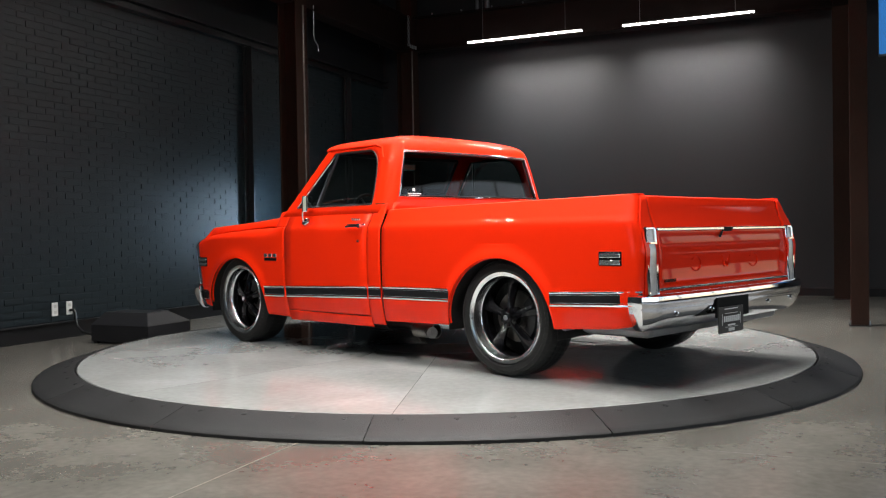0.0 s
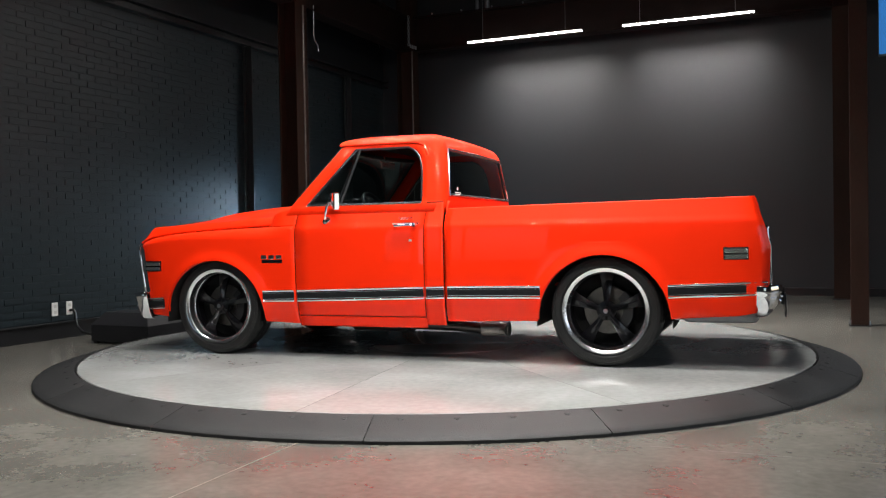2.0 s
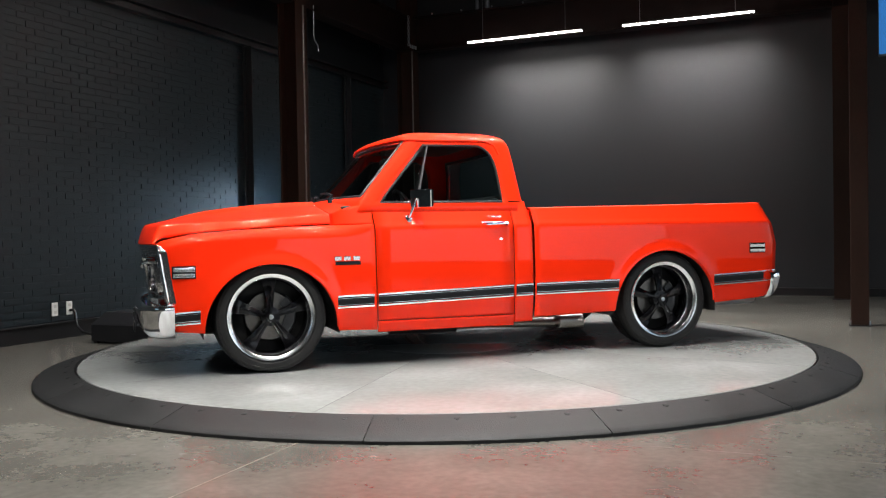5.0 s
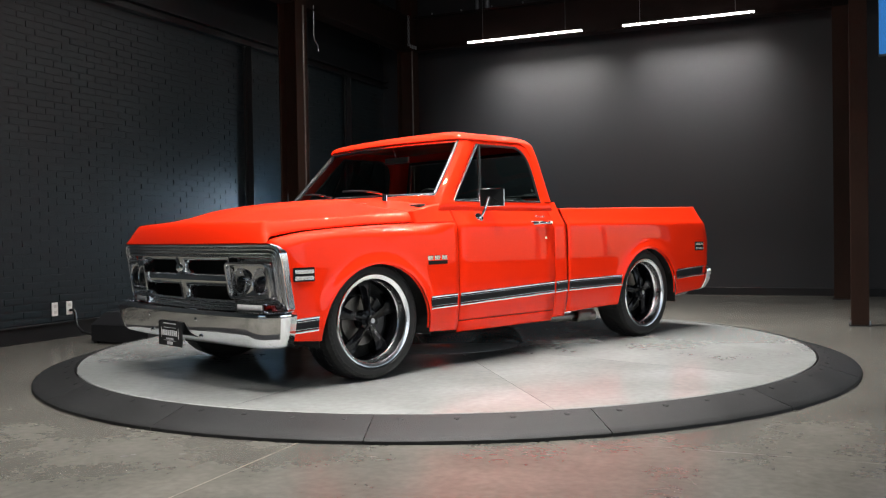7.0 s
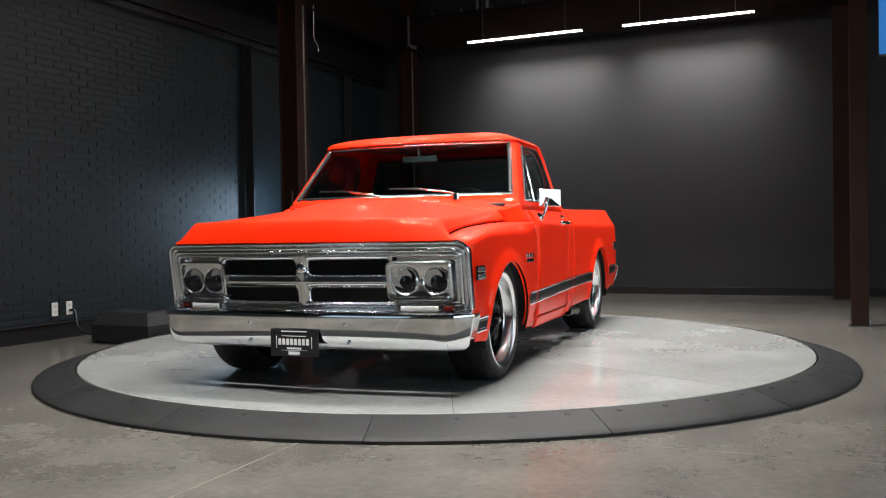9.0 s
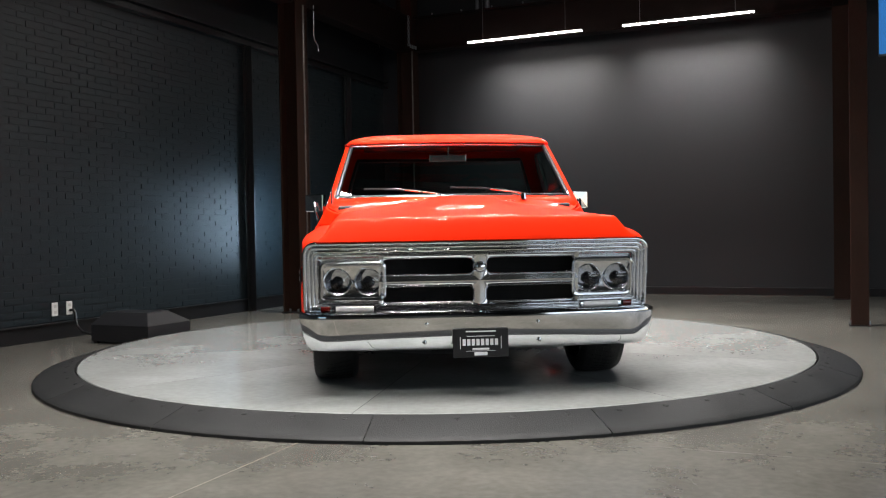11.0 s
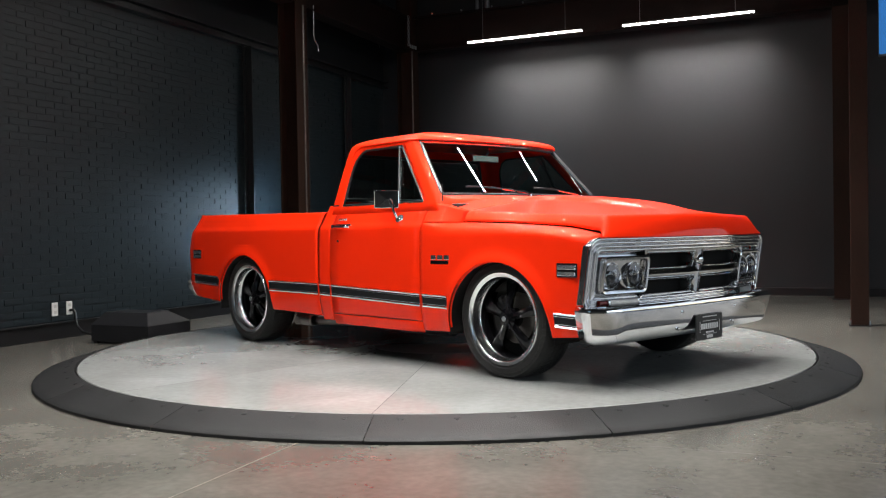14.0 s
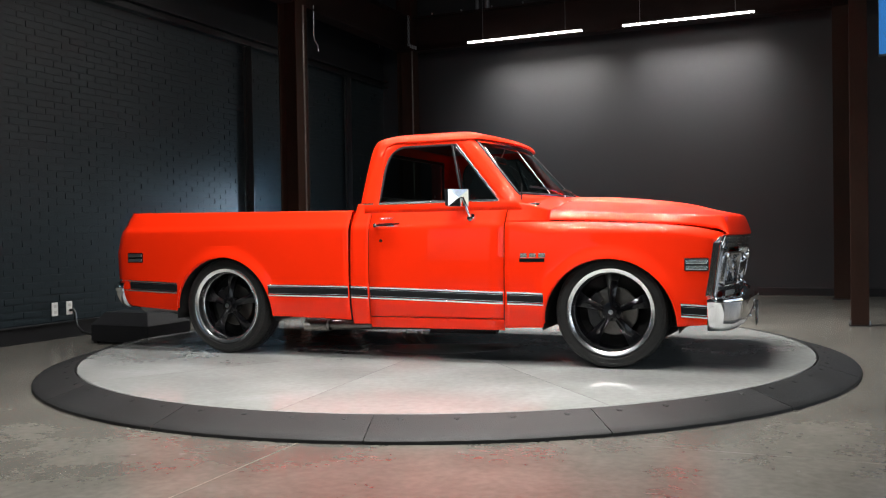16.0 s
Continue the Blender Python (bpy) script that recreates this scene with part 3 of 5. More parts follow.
def bedside(s):
    x0, x1 = -0.388, -2.42
    xs = sorted(set(list(np.linspace(x0, -1.02, 14)) + arch_cols(ARCHR, x0, x1) + list(np.linspace(-1.885, x1, 14))))
    bm = B()
    rows = []
    zs = [k / 71 for k in range(72)]
    for x in xs:
        zb = max(arch(x, ARCHR), ip(x, [(-2.42, 0.455), (-2.30, 0.435), (-1.91, 0.412), (-1.0, 0.383), (-0.38, 0.368)]))
        zt = ip(x, [(-2.42, 1.165), (-0.38, 1.138)])
        row = []
        for k in zs:
            z = zb + (zt - zb) * k
            y = ys(z) + flare(x, z, ARCHR) * (1 if z < 0.9 else 0)
            px = x
            if x < -2.2:
                xe = ip(z, [(0.43, -2.38), (0.52, -2.425), (0.60, -2.452), (0.86, -2.464), (0.98, -2.436), (1.07, -2.405), (1.12, -2.395), (1.17, -2.378)])
                f = (x + 2.2) / (x1 + 2.2)
                px = -2.2 + f * (xe + 2.2)
                y -= 0.03 * max(0, f - 0.5) ** 2 * 4
            row.append((px, s * y, z))
        row.append((px, s * (ys(zt) - 0.02), zt + 0.006))
        row.append((px, s * (ys(zt) - 0.075), zt + 0.006))
        row.append((px, s * (ys(zt) - 0.08), zt - 0.03))
        rows.append(row)
    grid(bm, rows)
    ob = tp("bed_side", bm, PAINT, thick=0.006)
    tp("wheel_arch_lip", tube(B(), lip(ARCHR, s, 0.388, 0.418), 0.007, 8), PAINT, parent=ob)
    bm = B()
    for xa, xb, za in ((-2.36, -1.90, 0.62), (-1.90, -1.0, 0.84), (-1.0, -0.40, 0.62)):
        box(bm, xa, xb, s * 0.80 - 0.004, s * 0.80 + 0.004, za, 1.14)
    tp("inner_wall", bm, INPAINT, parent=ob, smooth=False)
    # rear corner that closes the bed side round the lamp
    bm = B()
    rows = []
    for z in np.linspace(0.455, 1.165, 20):
        xe = ip(z, [(0.43, -2.38), (0.52, -2.425), (0.60, -2.452), (0.86, -2.464), (0.98, -2.436), (1.07, -2.405), (1.12, -2.395), (1.17, -2.378)])
        yo = ys(z) - 0.03
        rows.append([(xe + 0.01 * (1 - math.cos(q)), s * (yo - 0.01 + 0.01 * math.cos(q) - 0.0), z) for q in (0, 0.8, 1.57)] + [(xe - 0.004, s * y, z) for y in np.linspace(yo - 0.012, 0.802, 5)])
    grid(bm, rows)
    tp("rear_corner", bm, PAINT, parent=ob, thick=0.004)
    return ob


def panel(name, s, x0, x1, z0, z1, n=10, m=64, edge=None):
    bm = B()
    rows = []
    for k in range(m):
        z = z0 + (z1 - z0) * k / (m - 1)
        a, b = (x0(z) if callable(x0) else x0), (x1(z) if callable(x1) else x1)
        rows.append([(a + (b - a) * j / (n - 1), s * ys(z), z) for j in range(n)])
    grid(bm, rows)
    return tp(name, bm, PAINT, thick=0.006)


def stripe(parent, s, x0, x1):
    n = max(2, int(abs(x1 - x0) / 0.08) + 2)
    xs = np.linspace(x0, x1, n)

    def band(lo, hi, out, deep):
        bm = B()
        rows = []
        for x in xs:
            zc = ip(x, STR)
            fl = flare(x, zc, ARCHF) + flare(x, zc, ARCHR)
            if x > 1.9:
                fl -= 0.028 * ((x - 1.9) / 0.2) ** 2.5
            if x < -2.2:
                fl -= 0.12 * max(0, min(1, (x + 2.2) / -0.22) - 0.5) ** 2
            y0, y1 = ys(zc + lo) + fl, ys(zc + hi) + fl
            e = min(0.004, (hi - lo) / 4)
            rows.append([(x, s * (y0 - deep), zc + lo), (x, s * (y0 + out - 0.002), zc + lo), (x, s * (y0 + out), zc + lo + e), (x, s * (y1 + out), zc + hi - e), (x, s * (y1 + out - 0.002), zc + hi), (x, s * (y1 - deep), zc + hi)])
        vs = grid(bm, rows, True)
        bm.faces.new(vs[0])
        bm.faces.new(vs[-1][::-1])
        return bm
    tp("stripe", band(-0.03, 0.03, 0.006, 0.004), STRIPE, parent=parent)
    for lo, hi in ((-0.043, -0.031), (0.031, 0.043), (-0.024, -0.020), (0.020, 0.024)):
        tp("stripe_trim", band(lo, hi, 0.009 if hi - lo > 0.006 else 0.008, 0.004), SATIN, "chrome edge of the stripe", parent=parent)


def marker(parent, s, x, z, ln):
    """Side marker lamp: black frame, clear upper and lower lens."""
    y = ys(z) + flare(x, z, ARCHF) + flare(x, z, ARCHR) - (0.003 if x > 1.9 else 0.005)
    m = tp("side_marker", box(B(), x - ln / 2, x + ln / 2, min(s * y, s * (y + 0.010)), max(s * y, s * (y + 0.010)), z - 0.040, z + 0.040), GLOSSB, "black-framed side marker lamp", parent=parent, smooth=False, bevel=0.008)
    for d in (-0.019, 0.017):
        yy = y + 0.0105
        tp("lens", box(B(), x - ln / 2 + 0.008, x + ln / 2 - 0.008, min(s * yy, s * (yy + 0.005)), max(s * yy, s * (yy + 0.005)), z + d - 0.012, z + d + 0.012), POLISH, "clear ribbed lens", parent=m, smooth=False, bevel=0.003)


def wheel(x, s):
    """Black five-spoke wheel with polished lip and low tyre. Its middle plane lies at y = 0.80."""
    yl, r, rr, zc = 0.925, 0.362, 0.284, H + 0.361
    e = empty("wheel")
    e.parent = truck
    e.location = OFF + Vector((x, 0, zc))
    bm = B()
    prof = [(rr - 0.012, -0.24), (rr + 0.012, -0.252), (r - 0.035, -0.248), (r - 0.012, -0.232), (r - 0.002, -0.205), (r, -0.17), (r, -0.09), (r, -0.06), (r - 0.003, -0.02), (r - 0.014, 0.003), (r - 0.04, 0.013), (rr + 0.012, 0.012), (rr + 0.002, 0.002), (rr - 0.006, -0.02)]
    lathe(bm, prof, (0, s * yl, 0), "y", 72, s)
    ty = part("tyre", bm, RUBBER, e, "low-profile black tyre")
    # tread blocks
    bm = B()
    for k in range(60):
        a = 2 * math.pi * k / 60
        for j, (o0, o1, sh) in enumerate(((-0.03, -0.078, 0.0), (-0.088, -0.122, 0.03), (-0.132, -0.170, 0.06), (-0.18, -0.222, 0.09))):
            v = []
            for o, da in ((o0, 0), (o0, 0.075), (o1, 0.105), (o1, 0.03)):
                for rad in (r - 0.004, r + 0.0035 - (0.007 if (j == 0 and o == o0) or (j == 3 and o == o1) else 0)):
                    q = a + da + sh
                    v.append(bm.verts.new((rad * math.cos(q), s * (yl + o), rad * math.sin(q))))
            for f in ((1, 3, 5, 7), (0, 1, 3, 2), (2, 3, 5, 4), (4, 5, 7, 6), (6, 7, 1, 0)):
                bm.faces.new([v[i] for i in f])
    for k in range(60):
        a = 2 * math.pi * (k + 0.5) / 60
        for o0, r0, o1, r1, lift in ((-0.026, r - 0.004, 0.004, r - 0.019, 0.004), (0.004, r - 0.019, 0.0125, r - 0.036, 0.0025)):
            v = []
            for o, rad in ((o0, r0), (o1, r1)):
                for da in (-0.034, 0.034):
                    for up in (-0.006, lift):
                        q = a + da
                        v.append(bm.verts.new(((rad + up * 0.7) * math.cos(q), s * (yl + o + up * 0.7), (rad + up * 0.7) * math.sin(q))))
            for f in ((1, 3, 7, 5), (0, 1, 5, 4), (2, 6, 7, 3), (0, 2, 3, 1), (4, 5, 7, 6)):
                bm.faces.new([v[i] for i in f])
    part("tread", bm, RUBBER, ty, smooth=False)
    bm = B()
    lathe(bm, [(rr - 0.002, -0.012), (rr + 0.002, 0.006), (rr - 0.003, 0.012), (rr - 0.022, 0.006), (rr - 0.028, 0.0), (rr - 0.031, -0.05), (rr - 0.040, -0.062)], (0, s * yl, 0), "y", 72, s)
    rim = part("rim", bm, POLISH, e, "polished wheel lip")
    bm = B()
    lathe(bm, [(rr - 0.036, -0.058), (rr - 0.045, -0.075), (rr - 0.05, -0.20), (rr - 0.01, -0.235)], (0, s * yl, 0), "y", 64, s)
    part("barrel", bm, GLOSSB, e)
    for k in range(5):
        a = 2 * math.pi * k / 5 + math.pi / 2
        bm = B()
        rows = []
        for t in np.linspace(0, 1, 14):
            rad = 0.035 + t * (rr - 0.036 - 0.035)
            wd = 0.019 + 0.036 * t ** 1.9
            o = -0.035 - 0.055 * t ** 1.5 + 0.0
            c, sn = math.cos(a), math.sin(a)
            row = []
            for du, do in ((-1, -0.034), (-1, -0.016 + 0.006 * t), (-0.55, -0.006), (-0.16, 0.010 - 0.012 * t), (0.16, 0.010 - 0.012 * t), (0.55, -0.006), (1, -0.016 + 0.006 * t), (1, -0.034)):
                row.append((rad * c - wd * du * sn, s * (yl + o + do), rad * sn + wd * du * c))
            rows.append(row)
        grid(bm, rows, True)
        part("spoke", bm, GLOSSB, e)
    bm = B()
    lathe(bm, [(0.001, -0.008), (0.028, -0.010), (0.034, -0.016), (0.036, -0.035), (0.062, -0.04), (0.066, -0.08)], (0, s * yl, 0), "y", 32, s)
    hub = part("hub", bm, GLOSSB, e)
    part("cap", lathe(B(), [(0.001, -0.004), (0.014, -0.005), (0.016, -0.009)], (0, s * yl, 0), "y", 20, s), SILVER, hub, "small silver centre cap")
    for k in range(5):
        a = 2 * math.pi * (k + 0.5) / 5 + math.pi / 2
        part("lug_nut", tube(B(), [(0.05 * math.cos(a), s * (yl - 0.06), 0.05 * math.sin(a)), (0.05 * math.cos(a), s * (yl - 0.028), 0.05 * math.sin(a))], 0.009, 6), GLOSSB, hub)
    bm = B()
    lathe(bm, [(0.06, -0.118), (0.155, -0.118), (0.158, -0.124), (0.158, -0.142), (0.06, -0.142)], (0, s * yl, 0), "y", 48, s)
    part("brake_disc", bm, STEELD, e)
    bm = B()
    rows = []
    for q in np.linspace(2.3, 3.9, 9):
        rows.append([(rad * math.cos(q), s * (yl + o), rad * math.sin(q)) for rad, o in ((0.10, -0.10), (0.165, -0.10), (0.175, -0.115), (0.175, -0.15), (0.10, -0.15))])
    grid(bm, rows, True)
    part("caliper", bm, BLACK, e)
    # black disc added to darken the view through the spokes
    part("dark_backing", lathe(B(), [(0.001, -0.16), (0.236, -0.16), (0.237, -0.165), (0.237, -0.18)], (0, s * yl, 0), "y", 40, s), DEEPSHADE, e)
    return e


for s in (1, -1):
    f = fender(s)
    cowl_side(s)
    stripe(f, s, 0.785, 1.035)
    stripe(f, s, 1.905, 2.07)
    marker(f, s, 2.0, 0.756, 0.145)
    # three-letter emblem, as plain blocks, over a dark bar
    for k in range(3):
        tp("badge", box(B(), 0.965 + 0.062 * (k - 1) - 0.024, 0.965 + 0.062 * (k - 1) + 0.024, min(s * 0.972, s * 0.979), max(s * 0.972, s * 0.979), 0.804, 0.834), SATIN, "chrome emblem block", parent=f, smooth=False, bevel=0.004)
    tp("badge", box(B(), 0.875, 1.045, min(s * 0.972, s * 0.978), max(s * 0.972, s * 0.978), 0.775, 0.800), GLOSSB, "black emblem bar", parent=f, smooth=False, bevel=0.004)
    b = bedside(s)
    stripe(b, s, -0.395, -1.045)
    stripe(b, s, -1.862, -2.452)
    marker(b, s, -2.268, 0.82, 0.15)
    d = panel("door", s, lambda z: xdoor(z) - 0.003, lambda z: ip(z, [(0.40, -0.228), (1.2, -0.222)]), 0.398, 1.188)
    stripe(d, s, 0.758, -0.222)
    c = panel("cab_corner", s, lambda z: ip(z, [(0.40, -0.234), (1.2, -0.228)]), lambda z: ip(z, [(0.33, -0.375), (1.03, -0.366), (1.19, -0.350)]), 0.34, 1.19, 6)
    stripe(c, s, -0.24, -0.37)
    r = panel("rocker", s, lambda z: xdoor(z) + 0.0, -0.234, 0.318, 0.392, 8, 6)
    # door furniture
    y = 0.962
    h = tp("door_handle", tube(B(), [(-0.165, s * (y + 0.004), 1.034), (-0.15, s * (y + 0.026), 1.036), (-0.08, s * (y + 0.03), 1.035), (-0.02, s * (y + 0.026), 1.033), (-0.01, s * (y + 0.002), 1.032)], 0.012, 10, flat=0.7), CHROME, "chrome door handle", parent=d)
    tp("push_button", lathe(B(), [(0.001, 0.036), (0.014, 0.035), (0.016, 0.0)], (-0.165, s * y, 1.036), "y", 16, s), CHROME, parent=h)
    tp("escutcheon", box(B(), -0.19, 0.01, min(s * 0.952, s * 0.958), max(s * 0.952, s * 0.958), 1.018, 1.052), CHROME, parent=h, smooth=False, bevel=0.003)
    tp("door_lock", lathe(B(), [(0.001, 0.006), (0.012, 0.006), (0.016, 0.0)], (-0.13, s * 0.968, 0.926), "y", 18, s), CHROME, "round chrome door lock", parent=d)
    # script emblem over the handle, as a plain wavy bar
    pts = [(-0.04 - 0.10 * k / 18, s * (0.951 + 0.0), 1.082 + 0.009 * math.sin(k * 1.6)) for k in range(19)]
    tp("script_badge", tube(B(), pts, 0.0045, 6), CHROME, "small chrome script emblem", parent=d)
    # mirror
    m = empty("door_mirror")
    m.parent = truck
    m.location = OFF
    bm = box(B(), 0.425, 0.465, min(s * 0.895, s * 1.065), max(s * 0.895, s * 1.065), 1.148, 1.272)
    aim = Matrix.Translation((0.445, s * 0.98, 0)) @ Matrix.Rotation(s * radians(38), 4, "Z") @ Matrix.Translation((-0.445, -s * 0.98, 0))
    bm.transform(aim)
    hd = part("head", bm, CHROME, m, "rectangular chrome mirror head", smooth=False, bevel=0.008)
    bm = B()
    v = [bm.verts.new((0.466, s * yy, zz)) for yy, zz in ((0.90, 1.153), (1.06, 1.153), (1.06, 1.267), (0.90, 1.267))]
    ap = bm.verts.new((0.471, s * 0.98, 1.212))
    for k in range(4):
        bm.faces.new((v[k], v[(k + 1) % 4], ap))
    bm.transform(aim)
    part("back_cover", bm, CHROME, hd, smooth=False)
    bm = box(B(), 0.4235, 0.4248, min(s * 0.905, s * 1.055), max(s * 0.905, s * 1.055), 1.157, 1.263)
    bm.transform(aim)
    part("mirror_glass", bm, MIRROR, hd, smooth=False)
    part("arm", tube(B(), [(0.53, s * 0.935, 1.075), (0.528, s * 0.96, 1.09), (0.515, s * 0.975, 1.13), (0.50, s * 0.98, 1.18), (0.485, s * 0.98, 1.212)], 0.010, 10), CHROME, m)
    part("foot", lathe(B(), [(0.001, 0.03), (0.02, 0.025), (0.032, 0.008), (0.036, -0.008)], (0.53, s * 0.932, 1.072), "y", 20, s), CHROME, m)
    wheel(1.4605, s)
    wheel(-1.4605, s)
    # wheel housings, blackened to give the shade round the wheels
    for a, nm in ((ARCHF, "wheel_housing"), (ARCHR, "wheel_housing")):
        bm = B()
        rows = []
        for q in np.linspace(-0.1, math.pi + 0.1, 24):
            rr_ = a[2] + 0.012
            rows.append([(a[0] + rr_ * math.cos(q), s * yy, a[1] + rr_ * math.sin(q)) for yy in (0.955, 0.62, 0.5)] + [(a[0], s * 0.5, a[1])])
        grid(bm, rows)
        tp(nm, bm, DEEPSHADE, thick=0.004)
# ---- upper cab ----
def xf(z):
    return ip(z, [(1.10, 0.90), (1.19, 0.845), (1.622, 0.475), (1.632, 0.512), (1.645, 0.512), (1.662, 0.495), (1.685, 0.43), (1.705, 0.34), (1.72, 0.22), (1.73, 0.08)])


def yh(z):
    return smooth_ip(z, [(1.10, 0.915), (1.18, 0.877), (1.40, 0.812), (1.60, 0.752), (1.625, 0.742), (1.645, 0.722), (1.662, 0.69), (1.685, 0.61), (1.705, 0.49), (1.72, 0.33), (1.73, 0.15)])


def xr(z):
    return smooth_ip(z, [(1.10, -0.358), (1.2, -0.352), (1.45, -0.325), (1.58, -0.305), (1.62, -0.29), (1.645, -0.275), (1.662, -0.255), (1.685, -0.205), (1.705, -0.14), (1.72, -0.06), (1.73, 0.03)])


def bulge(z):
    return ip(z, [(1.10, 0.15), (1.22, 0.15), (1.62, 0.115), (1.65, 0.09), (1.73, 0.02)])


def xro(z):   # rear edge of the side window
    return smooth_ip(z, [(1.18, -0.182), (1.40, -0.168), (1.474, -0.155), (1.52, -0.138), (1.55, -0.115), (1.575, -0.085), (1.592, -0.045)])


ZR = [1.12, 1.18, 1.19, 1.225, 1.24, 1.30, 1.36, 1.42, 1.474, 1.52, 1.55, 1.575, 1.592, 1.612, 1.622, 1.632, 1.645, 1.654, 1.664, 1.675, 1.686, 1.697, 1.707, 1.715, 1.722, 1.73]


def cab_ring(z):
    """Half a ring of the cab at height z, from the middle of the front to the middle of the back, with column names."""
    p = []
    y, f, b = yh(z), xf(z), bulge(z)
    for k in (0, 0.2, 0.4, 0.6, 0.78, 0.90, 0.945):
        p.append(("ws", f + b * (1 - (k / 1.0) ** 2), y * k))
    rc = min(0.035, y * 0.2)
    for q in (0.2, 0.6, 1.0):
        a = q * math.pi / 2
        p.append(("ap", f + 0.006 - rc + rc * math.cos(a), y - rc + rc * math.sin(a)))
    fo = f - 0.135
    ro = max(xro(z), xr(z) + 0.1)
    if fo < ro + 0.05:
        fo = ro + 0.05
    p.append(("ap", (f - rc + fo) / 2, y))
    for t in (0, 0.25, 0.5, 0.75, 1.0):
        p.append(("sw", fo + (ro - fo) * t, y))
    rb = min(0.075, y * 0.3)
    rx = xr(z)
    p.append(("bp", (ro + rx + rb) / 2, y))
    for q in (0.0, 0.25, 0.5, 0.75, 1.0):
        a = q * math.pi / 2
        p.append(("bp", rx + rb - rb * math.sin(a), y - rb + rb * math.cos(a)))
    yo = y - rb - 0.012
    for k in (1.0, 0.75, 0.5, 0.25, 0.0):
        p.append(("rw", rx - 0.02 * (1 - k * k), yo * k))
    return p


def cab_faces(keep):
    bm = B()
    for s in (1, -1):
        prev = None
        for z in ZR:
            ring = cab_ring(z)
            cur = [(n, bm.verts.new((x, s * y, z))) for n, x, y in ring]
            if prev:
                zm = (z + pz) / 2
                for j in range(len(cur) - 1):
                    a, b = cur[j][0], cur[j + 1][0]
                    hole = None
                    if a == b == "ws" and 1.225 < zm < 1.612:
                        hole = "ws"
                    if a == b == "sw" and 1.19 < zm < 1.592:
                        hole = "sw" + ("L" if s > 0 else "R")
                    if a == b == "rw" and 1.24 < zm < 1.575:
                        hole = "rw"
                    if (hole is None and keep is None) or (keep and hole == keep):
                        bm.faces.new((prev[j][1], prev[j + 1][1], cur[j + 1][1], cur[j][1]))
            prev, pz = cur, z
        if keep is None:
            bm.faces.new([v for _, v in prev])
    for v in [v for v in bm.verts if not v.link_faces]:
        bm.verts.remove(v)
    bmesh.ops.remove_doubles(bm, verts=bm.verts, dist=0.0005)
    return bm


cab = tp("cab", cab_faces(None), PAINT, thick=0.012)
for key, nm in (("ws", "windshield"), ("swL", "side_window"), ("swR", "side_window"), ("rw", "rear_window")):
    bm = cab_faces(key)
    for v in bm.verts:
        if key == "ws":
            v.co.x -= 0.006
        elif key == "rw":
            v.co.x += 0.006
        else:
            v.co.y *= 0.992
    g = tp(nm, bm, GLASS, "dark tinted glass")


def cab_pt(z, name, idx, s, out=0.004):
    x, y = [(x, y) for n, x, y in cab_ring(z) if n == name][idx]
    return Vector((x, s * y, z))


# window trims
zt = [z for z in ZR if 1.225 <= z <= 1.612]
loop = [cab_pt(1.225, "ws", k, 1) for k in range(6)] + [cab_pt(z, "ws", 6, 1) for z in zt] + [cab_pt(1.612, "ws", k, 1) for k in (5, 4, 3, 2, 1, 0)]
loop = loop + [Vector((p.x, -p.y, p.z)) for p in loop[-2::-1]]
loop = [p + Vector((0.006, 0, 0.002)) for p in loop]
tp("windshield_trim", tube(B(), loop[:-1], 0.0075, 8, True), SATIN, "chrome windshield trim")
tp("windshield_seal", tube(B(), [p + Vector((-0.01, 0, 0)) for p in loop[:-1]], 0.016, 8, True), BLACK, "black rubber windshield seal")
zt = [z for z in ZR if 1.24 <= z <= 1.575]
loop = [cab_pt(1.24, "rw", k, 1) for k in (4, 3, 2, 1)] + [cab_pt(1.24, "rw", 0, 1)] + [cab_pt(z, "rw", 0, 1) for z in zt[1:]] + [cab_pt(1.575, "rw", k, 1) for k in (1, 2, 3, 4)]
loop = loop + [Vector((p.x, -p.y, p.z)) for p in loop[-2:0:-1]]
tp("rear_window_trim", tube(B(), [p + Vector((-0.006, 0, 0)) for p in loop], 0.009, 8, True), SATIN, "chrome rear window trim")
tp("rear_window_seal", tube(B(), [p + Vector((0.006, 0, 0)) for p in loop], 0.014, 8, True), BLACK, "black rubber window seal")
